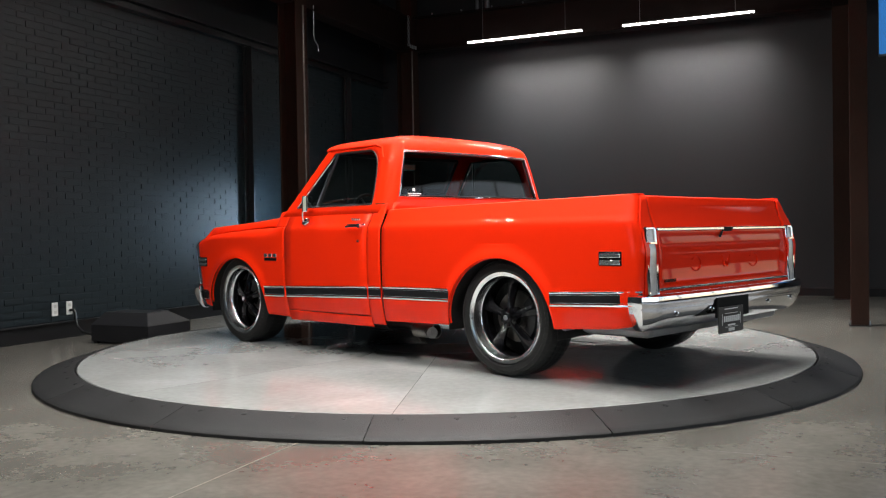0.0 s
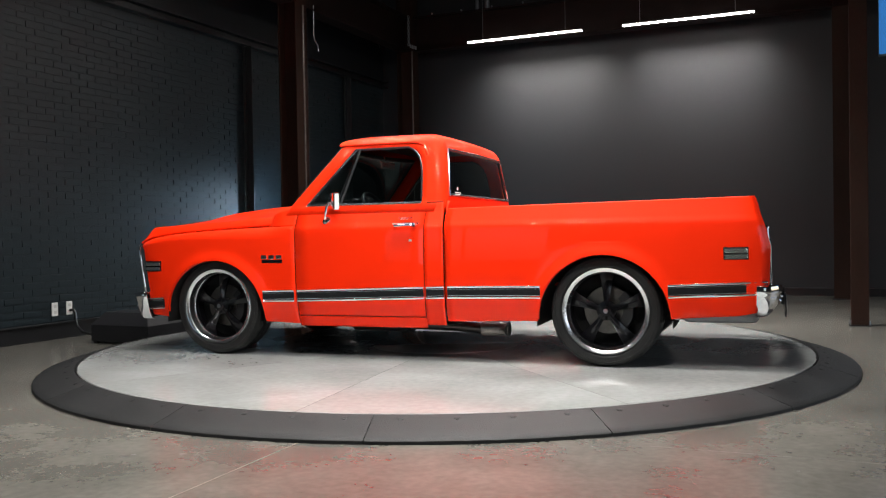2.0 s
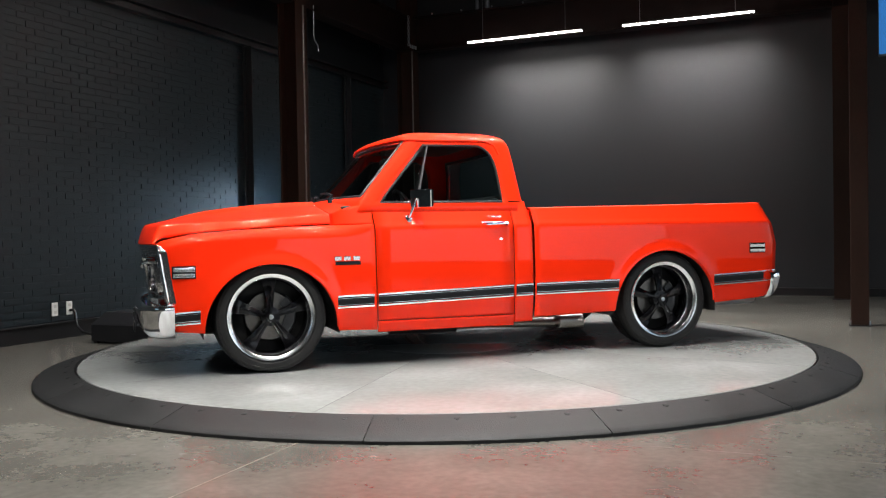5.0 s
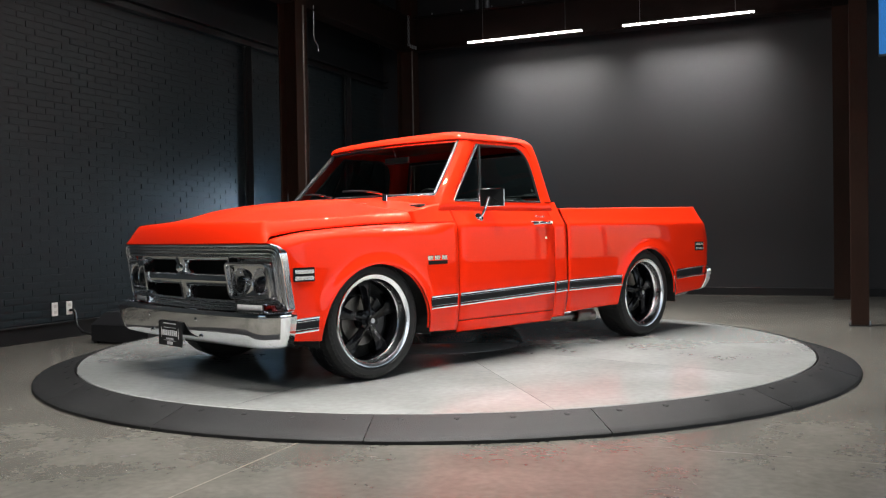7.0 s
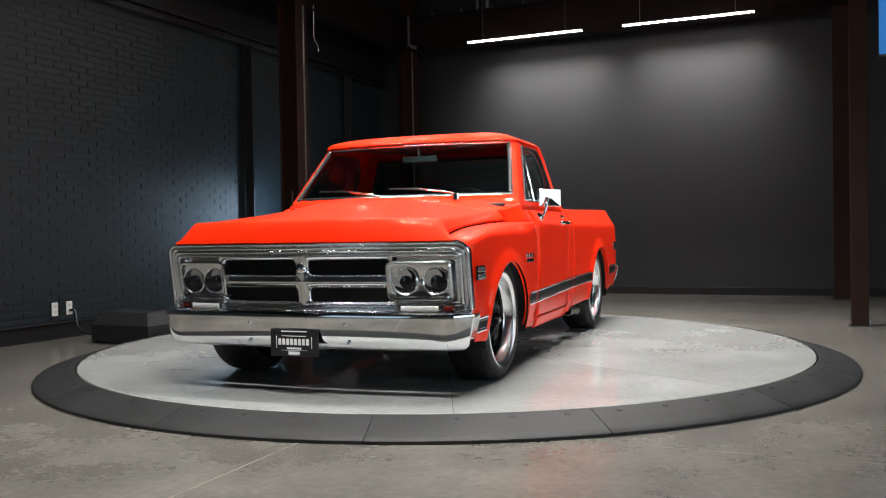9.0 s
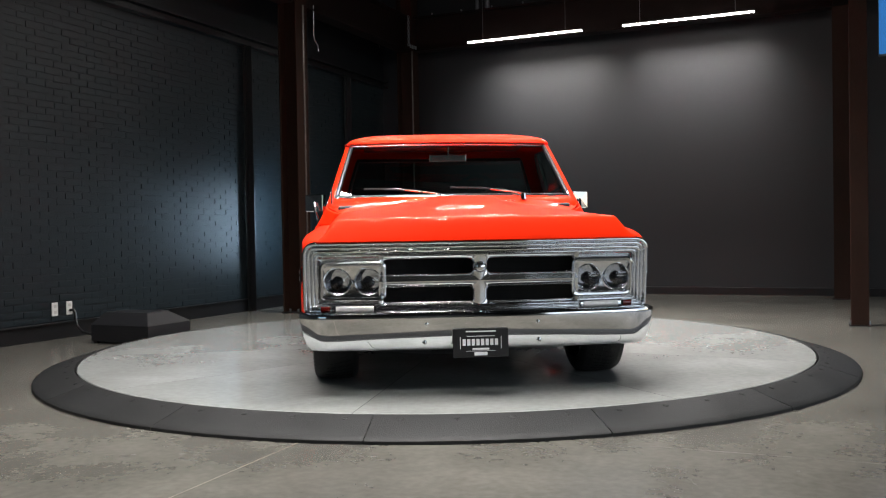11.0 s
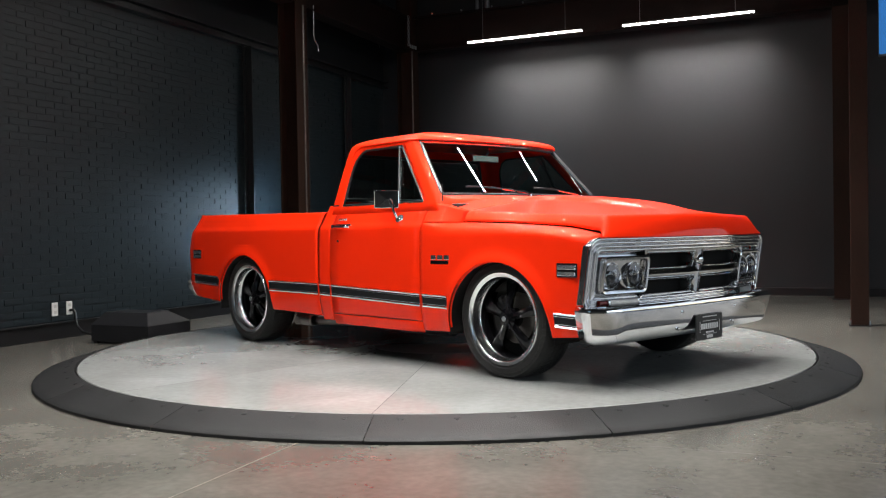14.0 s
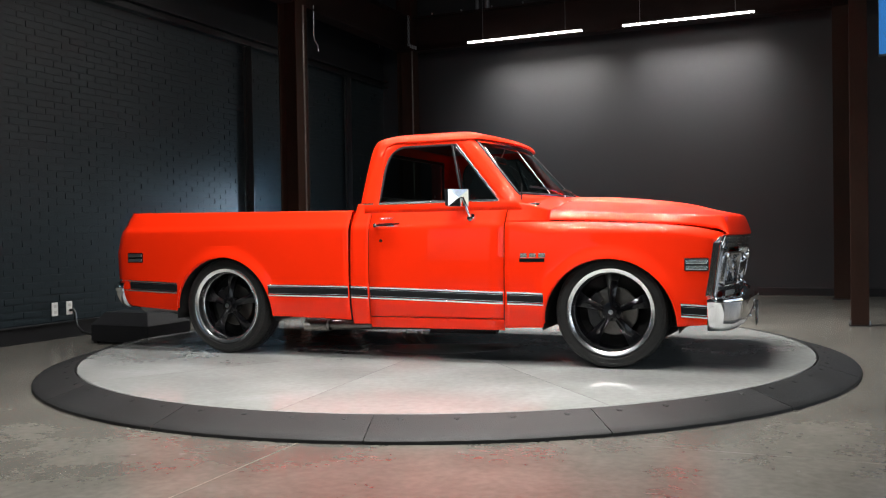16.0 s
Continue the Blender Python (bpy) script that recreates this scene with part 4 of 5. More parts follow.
for s in (1, -1):
    zt = [z for z in ZR if 1.19 <= z <= 1.592]
    fr = [cab_pt(z, "sw", 0, s) for z in zt] + [cab_pt(1.592, "sw", k, s) for k in (1, 2, 3)] + [cab_pt(z, "sw", 4, s) for z in zt[::-1]] + [cab_pt(1.19, "sw", k, s) for k in (3, 2, 1)]
    tp("window_seal", tube(B(), fr, 0.009, 8, True), BLACK, "black window seal")
    out = Vector((0, s * 0.006, 0))
    sill = [cab_pt(1.186, "sw", k, s) + out for k in range(5)]
    tp("sill_trim", tube(B(), sill, 0.006, 6), SATIN, "chrome window sill trim")
    # vent window frame
    a, t = cab_pt(1.19, "sw", 0, s) + out, cab_pt(1.588, "sw", 0, s) + out
    lowx = 0.468
    b = Vector((lowx, s * (yh(1.19) + 0.004), 1.19))
    tp("vent_frame", tube(B(), [a, t + Vector((-0.015, 0, 0)), b], 0.0065, 6, True), SATIN, "chrome vent window frame")
    tp("vent_bar", tube(B(), [t + Vector((-0.035, -s * 0.004, 0)), b + Vector((-0.02, -s * 0.004, 0))], 0.009, 6), BLACK, "black window divider")
    # door seam in the upper cab, drawn as a black bar in place of a gap
    seam = [Vector((0.79, s * (yh(1.19) + 0.001), 1.192))]
    for z in np.linspace(1.2, 1.60, 8):
        seam.append(Vector((xf(z) - 0.052, s * (yh(z) + 0.0005), z)))
    seam += [Vector((x, s * (yh(1.609) + 0.0005), 1.609)) for x in (0.3, 0.15, 0.0, -0.06)]
    for z in (1.60, 1.58, 1.55, 1.50, 1.45, 1.35, 1.25, 1.19):
        seam.append(Vector((xro(min(z, 1.592)) - 0.045 + (0.03 if z > 1.595 else 0), s * (yh(z) + 0.0005), z)))
    tp("door_seam", tube(B(), seam, 0.0035, 6), DEEPSHADE)
    # drip rail and the cab's waist moulding
    rail = [Vector((0.50, s * 0.735, 1.628))] + [Vector((x, s * (0.748 + 0.006), 1.628)) for x in (0.42, 0.25, 0.05, -0.1)] + [Vector((-0.17, s * 0.756, 1.60)), Vector((-0.20, s * 0.778, 1.53))]
    tp("drip_rail", tube(B(), rail, 0.009, 8), PAINT)
    tp("waist_trim", tube(B(), [Vector((-0.225, s * 0.880, 1.19)), Vector((-0.30, s * 0.878, 1.19)), Vector((-0.34, s * 0.86, 1.19))], 0.006, 6), CHROME, "chrome waist moulding")
# back wall of the cab below the window
bm = B()
rows = []
for z in np.linspace(0.40, 1.20, 10):
    rows.append([(-0.366 + 0.012 * (z - 0.4), y, z) for y in np.linspace(-ys(z) + 0.05, ys(z) - 0.05, 9)])
grid(bm, rows)
tp("cab_back", bm, PAINT, thick=0.006)
# floor and inner sides, which close the cab
bm = box(B(), -0.34, 0.95, -0.86, 0.86, 0.36, 0.40)
tp("cab_floor", bm, VINYL, smooth=False)
for s in (1, -1):
    tp("inner_door", box(B(), -0.33, 0.80, min(s * 0.845, s * 0.86), max(s * 0.845, s * 0.86), 0.40, 1.175), VINYL, "black door lining", smooth=False, bevel=0.004)
tp("firewall", box(B(), 0.93, 0.95, -0.88, 0.88, 0.34, 1.12), DEEPSHADE, smooth=False)
tp("headliner", box(B(), -0.22, 0.40, -0.62, 0.62, 1.636, 1.644), VINYL, smooth=False)

# interior
bm = box(B(), -0.30, 0.26, -0.70, 0.70, 0.60, 0.80)
seat = tp("bench_seat", bm, VINYL, "black vinyl bench seat", smooth=False, bevel=0.04)
bm = B()
rows = []
for y in np.linspace(-0.70, 0.70, 2):
    rows.append([(0.02, y, 0.80), (-0.10, y, 1.20), (-0.16, y, 1.235), (-0.24, y, 1.22), (-0.26, y, 1.15), (-0.16, y, 0.80)])
vs = grid(bm, rows, True)
bm.faces.new(vs[0])
bm.faces.new(vs[1][::-1])
tp("backrest", bm, VINYL, parent=seat, smooth=False, bevel=0.03)
bm = B()
rows = []
for y in np.linspace(-0.80, 0.80, 2):
    rows.append([(0.93, y, 0.85), (0.60, y, 0.88), (0.56, y, 0.96), (0.56, y, 1.10), (0.60, y, 1.165), (0.95, y, 1.17)])
vs = grid(bm, rows, True)
bm.faces.new(vs[0])
bm.faces.new(vs[1][::-1])
tp("dashboard", bm, VINYL, "black dashboard", smooth=False, bevel=0.012)
sw = empty("steering_wheel")
sw.parent = truck
sw.matrix_local = Matrix.Translation(OFF) @ pose(0.36, 0.37, 1.13, 0, -58, 0)
part("wheel_rim", tube(B(), [(0.19 * math.cos(q), 0.19 * math.sin(q), 0) for q in np.linspace(0, 2 * math.pi, 37)[:-1]], 0.013, 8, True), BLACK, sw, "thin black steering wheel rim")
for q in (0.5, 2.64, 4.71):
    part("wheel_spoke", tube(B(), [(0, 0, -0.03), (0.18 * math.cos(q), 0.18 * math.sin(q), 0)], 0.010, 6), SILVER, sw)
part("horn_pad", lathe(B(), [(0.001, 0.0), (0.04, -0.005), (0.05, -0.03)], (0, 0, 0), "z", 20), BLACK, sw)
part("column", tube(B(), [(0, 0, -0.03), (0, 0, -0.32)], 0.03, 10), BLACK, sw)
bm = B()
box(bm, 0.43, 0.45, -0.14, 0.14, 1.50, 1.56)
rv = tp("rear_view_mirror", bm, POLISH, "chrome rear-view mirror", smooth=False, bevel=0.01)
tp("stem", tube(B(), [(0.45, 0, 1.55), (0.48, 0, 1.61)], 0.008, 6), CHROME, parent=rv)
# sticker on the back window, as plain bars
for k, (a, b, z, h) in enumerate(((0.70, 0.57, 1.262, 0.008), (0.69, 0.585, 1.250, 0.006), (0.655, 0.63, 1.29, 0.022))):
    tp("sticker", box(B(), -0.372, -0.3705, b, a, z - h / 2, z + h / 2), PRINTW, "white window sticker bar", smooth=False)

# ---- hood and cowl ----
def nose(y):
    """Front of the grille."""
    return 2.272 - 0.088 * (abs(y) / 0.86) ** 2.2


def hood_nose(y):
    return 2.272 - 0.115 * (abs(y) / 0.86) ** 2.2


def hood_z(x, y):
    zc = smooth_ip(x, [(0.95, 1.224), (1.366, 1.208), (1.685, 1.176), (1.9, 1.142), (2.05, 1.102), (2.2, 1.068), (2.3, 1.04)])
    zs = ftop(x)[1] + 0.002 + (0.004 if x > 2.1 else 0)
    zk = smooth_ip(x, [(1.045, 1.116), (1.2, 1.108), (1.5, 1.088), (1.8, 1.072), (2.13, 1.056), (2.3, 1.046)])   # crease along the side
    a = abs(y)
    if a < 0.765:
        return zk + (zc - zk) * dome(a)
    return zs + (zk - zs) * math.cos(min(1.0, (a - 0.765) / 0.068) * math.pi / 2) ** 0.85


def dome(a):
    """Raised middle of the hood, with a ridge on either side."""
    return smooth_ip(a, [(0, 1.0), (0.12, 0.995), (0.17, 0.97), (0.205, 0.89), (0.24, 0.74), (0.29, 0.64), (0.42, 0.46), (0.58, 0.25), (0.70, 0.08), (0.765, 0.0)])


bm = B()
YP = [0.05, 0.1, 0.15, 0.185, 0.21, 0.235, 0.26, 0.285, 0.31, 0.35, 0.42, 0.5, 0.58, 0.66, 0.74, 0.82, 0.87, 0.90, 0.915, 0.93, 0.945, 0.96, 0.975, 0.99, 1]
YS = [-k for k in YP[::-1]] + [0] + YP
rows = [[(1.047, 0.83 * k, hood_z(1.045, 0.83 * k) - 0.045) for k in YS]]
for t in np.linspace(0, 1, 40):
    rows.append([(1.045 + t * (hood_nose(0.83 * k) - 0.055 - 1.045), 0.83 * k, hood_z(1.045 + t * (hood_nose(0.83 * k) - 0.055 - 1.045), 0.83 * k)) for k in YS])
top = rows[-1]
for t in (0.06, 0.14, 0.3, 0.45, 0.6, 0.75, 0.9, 1.0):
    row = []
    for k, p in zip(YS, top):
        y = 0.83 * k
        ze = 0.938
        row.append((p[0] + 0.052 * (t ** 0.6) + 0.7 * t * (nose(y) - hood_nose(y)), y * (1 + 0.065 * t), p[2] + (ze - p[2]) * t))
    rows.append(row)
rows.append([(x - 0.05, y, z - 0.006) for x, y, z in rows[-1]])
grid(bm, rows)
hood = tp("hood", bm, PAINT, thick=0.006)
for y0 in (-0.29, 0.29):
    for k in range(8):
        tp("hood_lettering", box(B(), 1.06, 1.072, y0 - 0.10 + 0.026 * k, y0 - 0.10 + 0.026 * k + 0.016, hood_z(1.06, y0) + 0.001, hood_z(1.06, y0) + 0.009), CHROME, "small chrome emblem block on the hood", parent=hood, smooth=False, bevel=0.002)
bm = B()
rows = []
GH = [(0, 1.0), (0.30, 0.98), (0.50, 0.88), (0.75, 0.62), (0.89, 0.34), (1.0, 0.0)]
for t in np.linspace(0, 1, 14):
    row = []
    for k in YS:
        xb = xf(1.2) + bulge(1.2) * (1 - min(1, abs(k) / 0.96) ** 2) - 0.015
        if abs(k) > 0.96:
            xb = 0.785
        x = 1.041 + t * (xb - 1.041)
        ye, ze = ctop(x)
        zh = hood_z(1.045, 0.763 * k) - 0.004 - 0.032 * max(0.0, 1 - (k / 0.36) ** 4)
        zb = ze + (1.226 - ze) * smooth_ip(abs(k), GH)
        row.append((x, k * ye, zh * (1 - t) + zb * t if abs(k) < 0.999 else ze))
    rows.append(row)
grid(bm, rows)
tp("cowl", bm, PAINT, thick=0.006)
# wipers
for y0, y1 in ((0.47, 0.17), (-0.10, -0.42)):
    def on_glass(y, z):
        return (0.862 + 0.15 * (1 - (y / 0.82) ** 2) - 0.857 * (z - 1.2), y, z)
    w = tp("wiper", tube(B(), [(0.965, y0, 1.235), (0.955, y0 - 0.04, 1.248), on_glass((y0 + y1) / 2, 1.262), on_glass(y1, 1.285)], 0.007, 8), SATIN, "chrome wiper arm")
    tp("blade", tube(B(), [on_glass(y1 + 0.2, 1.258), on_glass(y1 + 0.1, 1.272), on_glass(y1, 1.28), on_glass(y1 - 0.1, 1.284), on_glass(y1 - 0.2, 1.286)], 0.007, 6), BLACK, parent=w)
    tp("pivot", lathe(B(), [(0.001, 0.045), (0.018, 0.04), (0.022, 0)], (0.965, y0, 1.20), "z", 14), CHROME, parent=w)
# aerial foot on the right
tp("aerial", tube(B(), [(0.86, -0.845, 1.14), (0.86, -0.845, 1.30)], 0.005, 6), BLACK, "short black aerial")
tp("aerial_foot", lathe(B(), [(0.001, 0.035), (0.012, 0.03), (0.022, 0.0)], (0.86, -0.845, 1.125), "z", 14), CHROME)


# ---- grille ----
def rake(z):
    return -0.055 * max(0.0, 0.90 - z) / 0.36


def gx(y, z):
    return nose(y) + rake(z)


def bar_y(bm, y0, y1, z0, z1, out, deep, n=24, e=0.009, flat=False):
    """A bar across the nose."""
    rows = []
    for y in np.linspace(y0, y1, n):
        x = nose(y) + rake((z0 + z1) / 2) + out
        h = (z1 - z0) / 2
        if flat:
            rows.append([(x - deep, y, z0), (x - 2 * e, y, z0), (x - 0.7 * e, y, z0 + 0.4 * e), (x - 0.2 * e, y, z0 + e), (x, y, z1 - e), (x - 0.4 * e, y, z1 - 0.3 * e), (x - e, y, z1), (x - deep, y, z1)])
            continue
        rows.append([(x - deep, y, z0)] + [(x - e + e * math.cos(q), y, z0 + h + h * math.sin(q)) for q in np.linspace(-1.571, 1.571, 9)] + [(x - deep, y, z1)])
    vs = grid(bm, rows, True)
    bm.faces.new(vs[0])
    bm.faces.new(vs[-1][::-1])
    return bm


def surround(inset, n=26):
    """A rounded loop round the grille."""
    hw, r = 0.958 - inset, max(0.012, 0.062 - 0.6 * inset)
    z0, z1 = 0.538 + 0.8 * inset, 0.934 - inset
    pts = [(y, z1) for y in np.linspace(hw - r, -hw + r, n)]
    pts += [(-hw + r - r * math.sin(q), z1 - r + r * math.cos(q)) for q in np.linspace(0.2, 1.4, 5)]
    pts += [(-hw, z) for z in np.linspace(z1 - r, z0 + r * 0.4, 9)]
    pts += [(y, z0) for y in np.linspace(-hw + r * 0.4, hw - r * 0.4, n)]
    pts += [(hw, z) for z in np.linspace(z0 + r * 0.4, z1 - r, 9)]
    pts += [(hw - r + r * math.sin(q), z1 - r + r * math.cos(q)) for q in np.linspace(1.4, 0.2, 5)]
    return pts


gr = empty("grille")
gr.parent = truck
gr.location = OFF
for k, (ins, o, rad) in enumerate(((0.008, -0.002, 0.012), (0.030, -0.010, 0.011), (0.051, -0.008, 0.0105), (0.071, -0.015, 0.010))):
    part("surround_rib", tube(B(), [(gx(y, z) + o - 0.012, y, z) for y, z in surround(ins)], rad, 10, True), CHROME if k in (0, 2) else SATIN, gr)
bm = B()
grid(bm, [[(gx(y, z) + o, y, z) for y, z in surround(ins)] for ins, o in ((0.002, -0.06), (0.004, -0.020), (0.020, -0.024), (0.040, -0.025), (0.061, -0.026), (0.082, -0.028), (0.084, -0.06))], True)
part("surround_plate", bm, SATIN, gr)
# black sheet whose colour gives the shade behind the grille openings
part("grille_shade", bar_y(B(), -0.90, 0.90, 0.54, 0.925, -0.18, 0.01), DEEPSHADE, gr)


def cell(y0, y1, z0, z1, a0, a1, b0, b1, r=0.022):
    """Part of the grille face with one rounded opening, and the throat behind it."""
    def loop(p0, p1, q0, q1, rad, x, n=5):
        pts = []
        for cy, cz, a in ((p1 - rad, q1 - rad, 0), (p0 + rad, q1 - rad, 90), (p0 + rad, q0 + rad, 180), (p1 - rad, q0 + rad, 270)):
            for q in np.linspace(a, a + 90, n):
                pts.append((cy + rad * math.cos(radians(q)), cz + rad * math.sin(radians(q))))
            # extra points along the straight that follows
            if a in (0, 180):
                nx = (p0 + rad) if a == 0 else (p1 - rad)
                zz = q1 if a == 0 else q0
                pts += [(y, zz) for y in np.linspace(cy, nx, 8)[1:-1]]
        return [(gx(y, z) + x, y, z) for y, z in pts]
    bm = B()
    grid(bm, [loop(y0, y1, z0, z1, 0.001, -0.008), loop(a0 - 0.016, a1 + 0.012, b0 - 0.011, b1 + 0.011, r + 0.006, -0.012), loop(a0 - 0.005, a1 + 0.005, b0 - 0.004, b1 + 0.004, r, -0.020), loop(a0, a1, b0, b1, r, -0.030), loop(a0, a1, b0, b1, r, -0.10)], True)
    part("grille_face", bm, CHROME, gr)


ZM = 0.716
for s in (1, -1):
    for z0, z1, b0, b1 in ((ZM, 0.858, 0.757, 0.834), (0.586, ZM, 0.599, 0.679)):
        ya, yb = sorted((s * 0.0, s * 0.548))
        aa, ab = sorted((s * 0.042, s * 0.522))
        cell(ya, yb, z0, z1, aa, ab, b0, b1)
bm = B()
lathe(bm, [(0.001, 0.012), (0.016, 0.010), (0.030, 0.0), (0.034, -0.012)], (gx(0, 0.79) - 0.004, 0, 0.79), "x", 20)
part("emblem", bm, CHROME, gr, "small chrome grille emblem")
for s in (1, -1):
    # twin lamp bezel
    ym = s * 0.688

    def rrect(hw, hh, r, x, n=5):
        pts = []
        for cx, cz, a in ((1, 1, 0), (-1, 1, 90), (-1, -1, 180), (1, -1, 270)):
            for q in np.linspace(a, a + 90, n):
                pts.append((cx * (hw - r) + r * math.cos(radians(q)), cz * (hh - r) + r * math.sin(radians(q))))
        return [(gx(ym + p, 0.7205 + z) + x, ym + p, 0.7205 + z) for p, z in pts]
    part("lamp_bay", bar_y(B(), s * 0.55, s * 0.878, 0.590, 0.858, -0.046, 0.03, 8, flat=True), SATIN, gr)
    bm = B()
    grid(bm, [rrect(0.178, 0.108, 0.035, -0.05), rrect(0.178, 0.108, 0.035, 0.004), rrect(0.170, 0.100, 0.03, 0.010), rrect(0.160, 0.090, 0.025, 0.006), rrect(0.155, 0.085, 0.022, -0.02)], True)
    bz = part("lamp_bezel", bm, SATIN, gr)
    bm = B()
    grid(bm, [rrect(0.157, 0.087, 0.022, -0.02), rrect(0.12, 0.05, 0.02, -0.028), rrect(0.02, 0.01, 0.005, -0.03)], True)
    part("lamp_panel", bm, CHROME, gr)
    for yy in (0.606, 0.773):
        xx = gx(yy, 0.72) - 0.022
        hl = part("headlight", lathe(B(), [(0.076, -0.03), (0.076, 0.010), (0.072, 0.014), (0.067, 0.010), (0.066, 0.0)], (xx, s * yy, 0.719), "x", 32), SATIN, gr, "round headlight with chrome ring")
        part("reflector", lathe(B(), [(0.066, 0.004), (0.05, -0.006), (0.03, -0.012), (0.012, -0.014), (0.001, -0.006)], (xx, s * yy, 0.719), "x", 28), mat("dark_lamp_reflector", (0.12, 0.12, 0.13), 0.18, 1, 0.4, 40, 0.3, 60), hl)
        part("lens", lathe(B(), [(0.067, 0.008), (0.055, 0.018), (0.035, 0.025), (0.015, 0.028), (0.001, 0.029)], (xx, s * yy, 0.719), "x", 32), LENS, hl)
        part("projector", lathe(B(), [(0.030, -0.002), (0.032, 0.006), (0.026, 0.010), (0.012, 0.016), (0.001, 0.018)], (xx, s * yy, 0.714), "x", 24), GLOSSB, hl)
    # parking lamp
    pl = part("parking_lamp", bar_y(B(), s * 0.565, s * 0.80, 0.542, 0.592, 0.008, 0.03, 8), CHROME, gr, "clear parking lamp in a chrome frame")
    part("lens", bar_y(B(), s * 0.58, s * 0.785, 0.549, 0.586, 0.012, 0.02, 8), LENSA, pl, "clear lens")
    part("corner_lens", bar_y(B(), s * 0.815, s * 0.865, 0.553, 0.585, 0.010, 0.03, 4), LENSR, gr, "small dark red corner reflector")
    # side of the surround, back to the fender
    bm = B()
    rows = []
    for z in np.linspace(0.545, 0.905, 12):
        ins = 0 if z < 0.872 else 0.05 * ((z - 0.872) / 0.062) ** 2
        xo = ip(z, [(0.36, 2.065), (0.55, 2.09), (0.85, 2.138), (0.96, 2.15)]) - 0.012
        rows.append([(xo, s * (0.948 - ins * 0.4), z), (gx(0.95, z) - 0.014, s * (0.956 - ins), z)])
    grid(bm, rows)
    part("end_cap", bm, SATIN, gr)

# ---- bumpers ----
def plan_f(n=33):
    return [(2.315 - 0.085 * abs(k) ** 2.4 - (0.17 * max(0, (abs(k) - 0.80) / 0.20) ** 2), k) for k in np.linspace(-1, 1, n)]


def bumper(name, plan, half, prof, sign, label):
    bm = B()
    rows = []
    pts = []
    for x, k in plan:
        y = half * math.copysign(min(abs(k) * 1.06, 1.0), k)
        pts.append(Vector((x, y)))
    for i, p in enumerate(pts):
        d = (pts[min(i + 1, len(pts) - 1)] - pts[max(i - 1, 0)]).normalized()
        nx, ny = d.y, -d.x
        if nx * sign < 0:
            nx, ny = -nx, -ny
        if abs(nx) < 0.05:
            ny = math.copysign(1, p.y)
        rows.append([(p.x + nx * o, p.y + ny * o, z) for o, z in prof])
    vs = grid(bm, rows)
    return tp(name, bm, CHROME, label, thick=0.006)


fb = bumper("front_bumper", plan_f(), 0.985, [(-0.075, 0.520), (-0.055, 0.545), (-0.02, 0.552), (-0.004, 0.545), (0.0, 0.535), (-0.002, 0.520), (-0.010, 0.485), (-0.019, 0.445), (-0.030, 0.405), (-0.044, 0.372), (-0.064, 0.352), (-0.09, 0.345)], 1, "curved chrome front bumper")


def bolt_x(parent, x, y, z, sgn):
    tp("bumper_bolt", lathe(B(), [(0.001, 0.012), (0.009, 0.010), (0.014, 0.0)], (x, y, z), "x", 14, sgn), CHROME, parent=parent)


for s in (1, -1):
    for y, z in ((0.30, 0.492), (0.31, 0.39), (0.74, 0.44)):
        bolt_x(fb, 2.3135 - (0.01 if z > 0.46 else 0.03) - 0.085 * (y / 0.93 / 1.06) ** 2.4, s * y, z, 1)


def plate(parent, x, z, sgn, yc=0.0):
    """Black show plate with white lettering drawn as bars."""
    p = tp("show_plate", box(B(), min(x, x + sgn * 0.008), max(x, x + sgn * 0.008), yc - 0.150, yc + 0.150, z - 0.076, z + 0.076), BLACK, "black show plate with white bars", parent=parent, smooth=False, bevel=0.003)
    xs = (x + sgn * 0.0085, x + sgn * 0.0105)

    def bar(y0, y1, z0, z1, m=PRINTW):
        tp("print", box(B(), min(xs), max(xs), yc + y0, yc + y1, z + z0, z + z1), m, parent=p, smooth=False)
    for k in range(8):
        bar(-0.098 + 0.0248 * k, -0.098 + 0.0248 * k + 0.017, -0.012, 0.022)
    bar(-0.045, 0.045, -0.036, -0.026)
    bar(-0.035, 0.035, -0.066, -0.048)
    bar(-0.08, 0.08, 0.060, 0.066)
    bar(-0.075, 0.075, 0.036, 0.039)
    bar(-0.08, 0.08, -0.043, -0.041)
    for y in (-0.11, 0.11):
        bar(y - 0.0015, y + 0.0015, -0.03, 0.036)


plate(fb, 2.304, 0.384, 1, -0.012)
rbp = [(-2.555 + 0.05 * abs(k) ** 2.4 + 0.12 * max(0, (abs(k) - 0.84) / 0.16) ** 2, k) for k in np.linspace(-1, 1, 33)]
rb = bumper("rear_bumper", rbp, 0.985, [(-0.10, 0.606), (-0.06, 0.626), (-0.018, 0.624), (-0.004, 0.615), (0.0, 0.590), (-0.002, 0.572), (-0.008, 0.562), (-0.008, 0.552), (-0.015, 0.525), (-0.030, 0.49), (-0.050, 0.458), (-0.076, 0.434), (-0.11, 0.424)], -1, "curved chrome rear bumper with a step")
for s in (1, -1):
    for y in (0.36, 0.72):
        bolt_x(rb, -2.543 + 0.05 * (y / 1.04) ** 2.4, s * y, 0.515, -1)
plate(rb, -2.566, 0.446, -1, 0.20)
# flat black box that paints the recess's shade beside the plate
tp("plate_recess_shade", box(B(), -2.559, -2.54, -0.05, 0.33, 0.46, 0.575), DEEPSHADE, parent=rb, smooth=False)

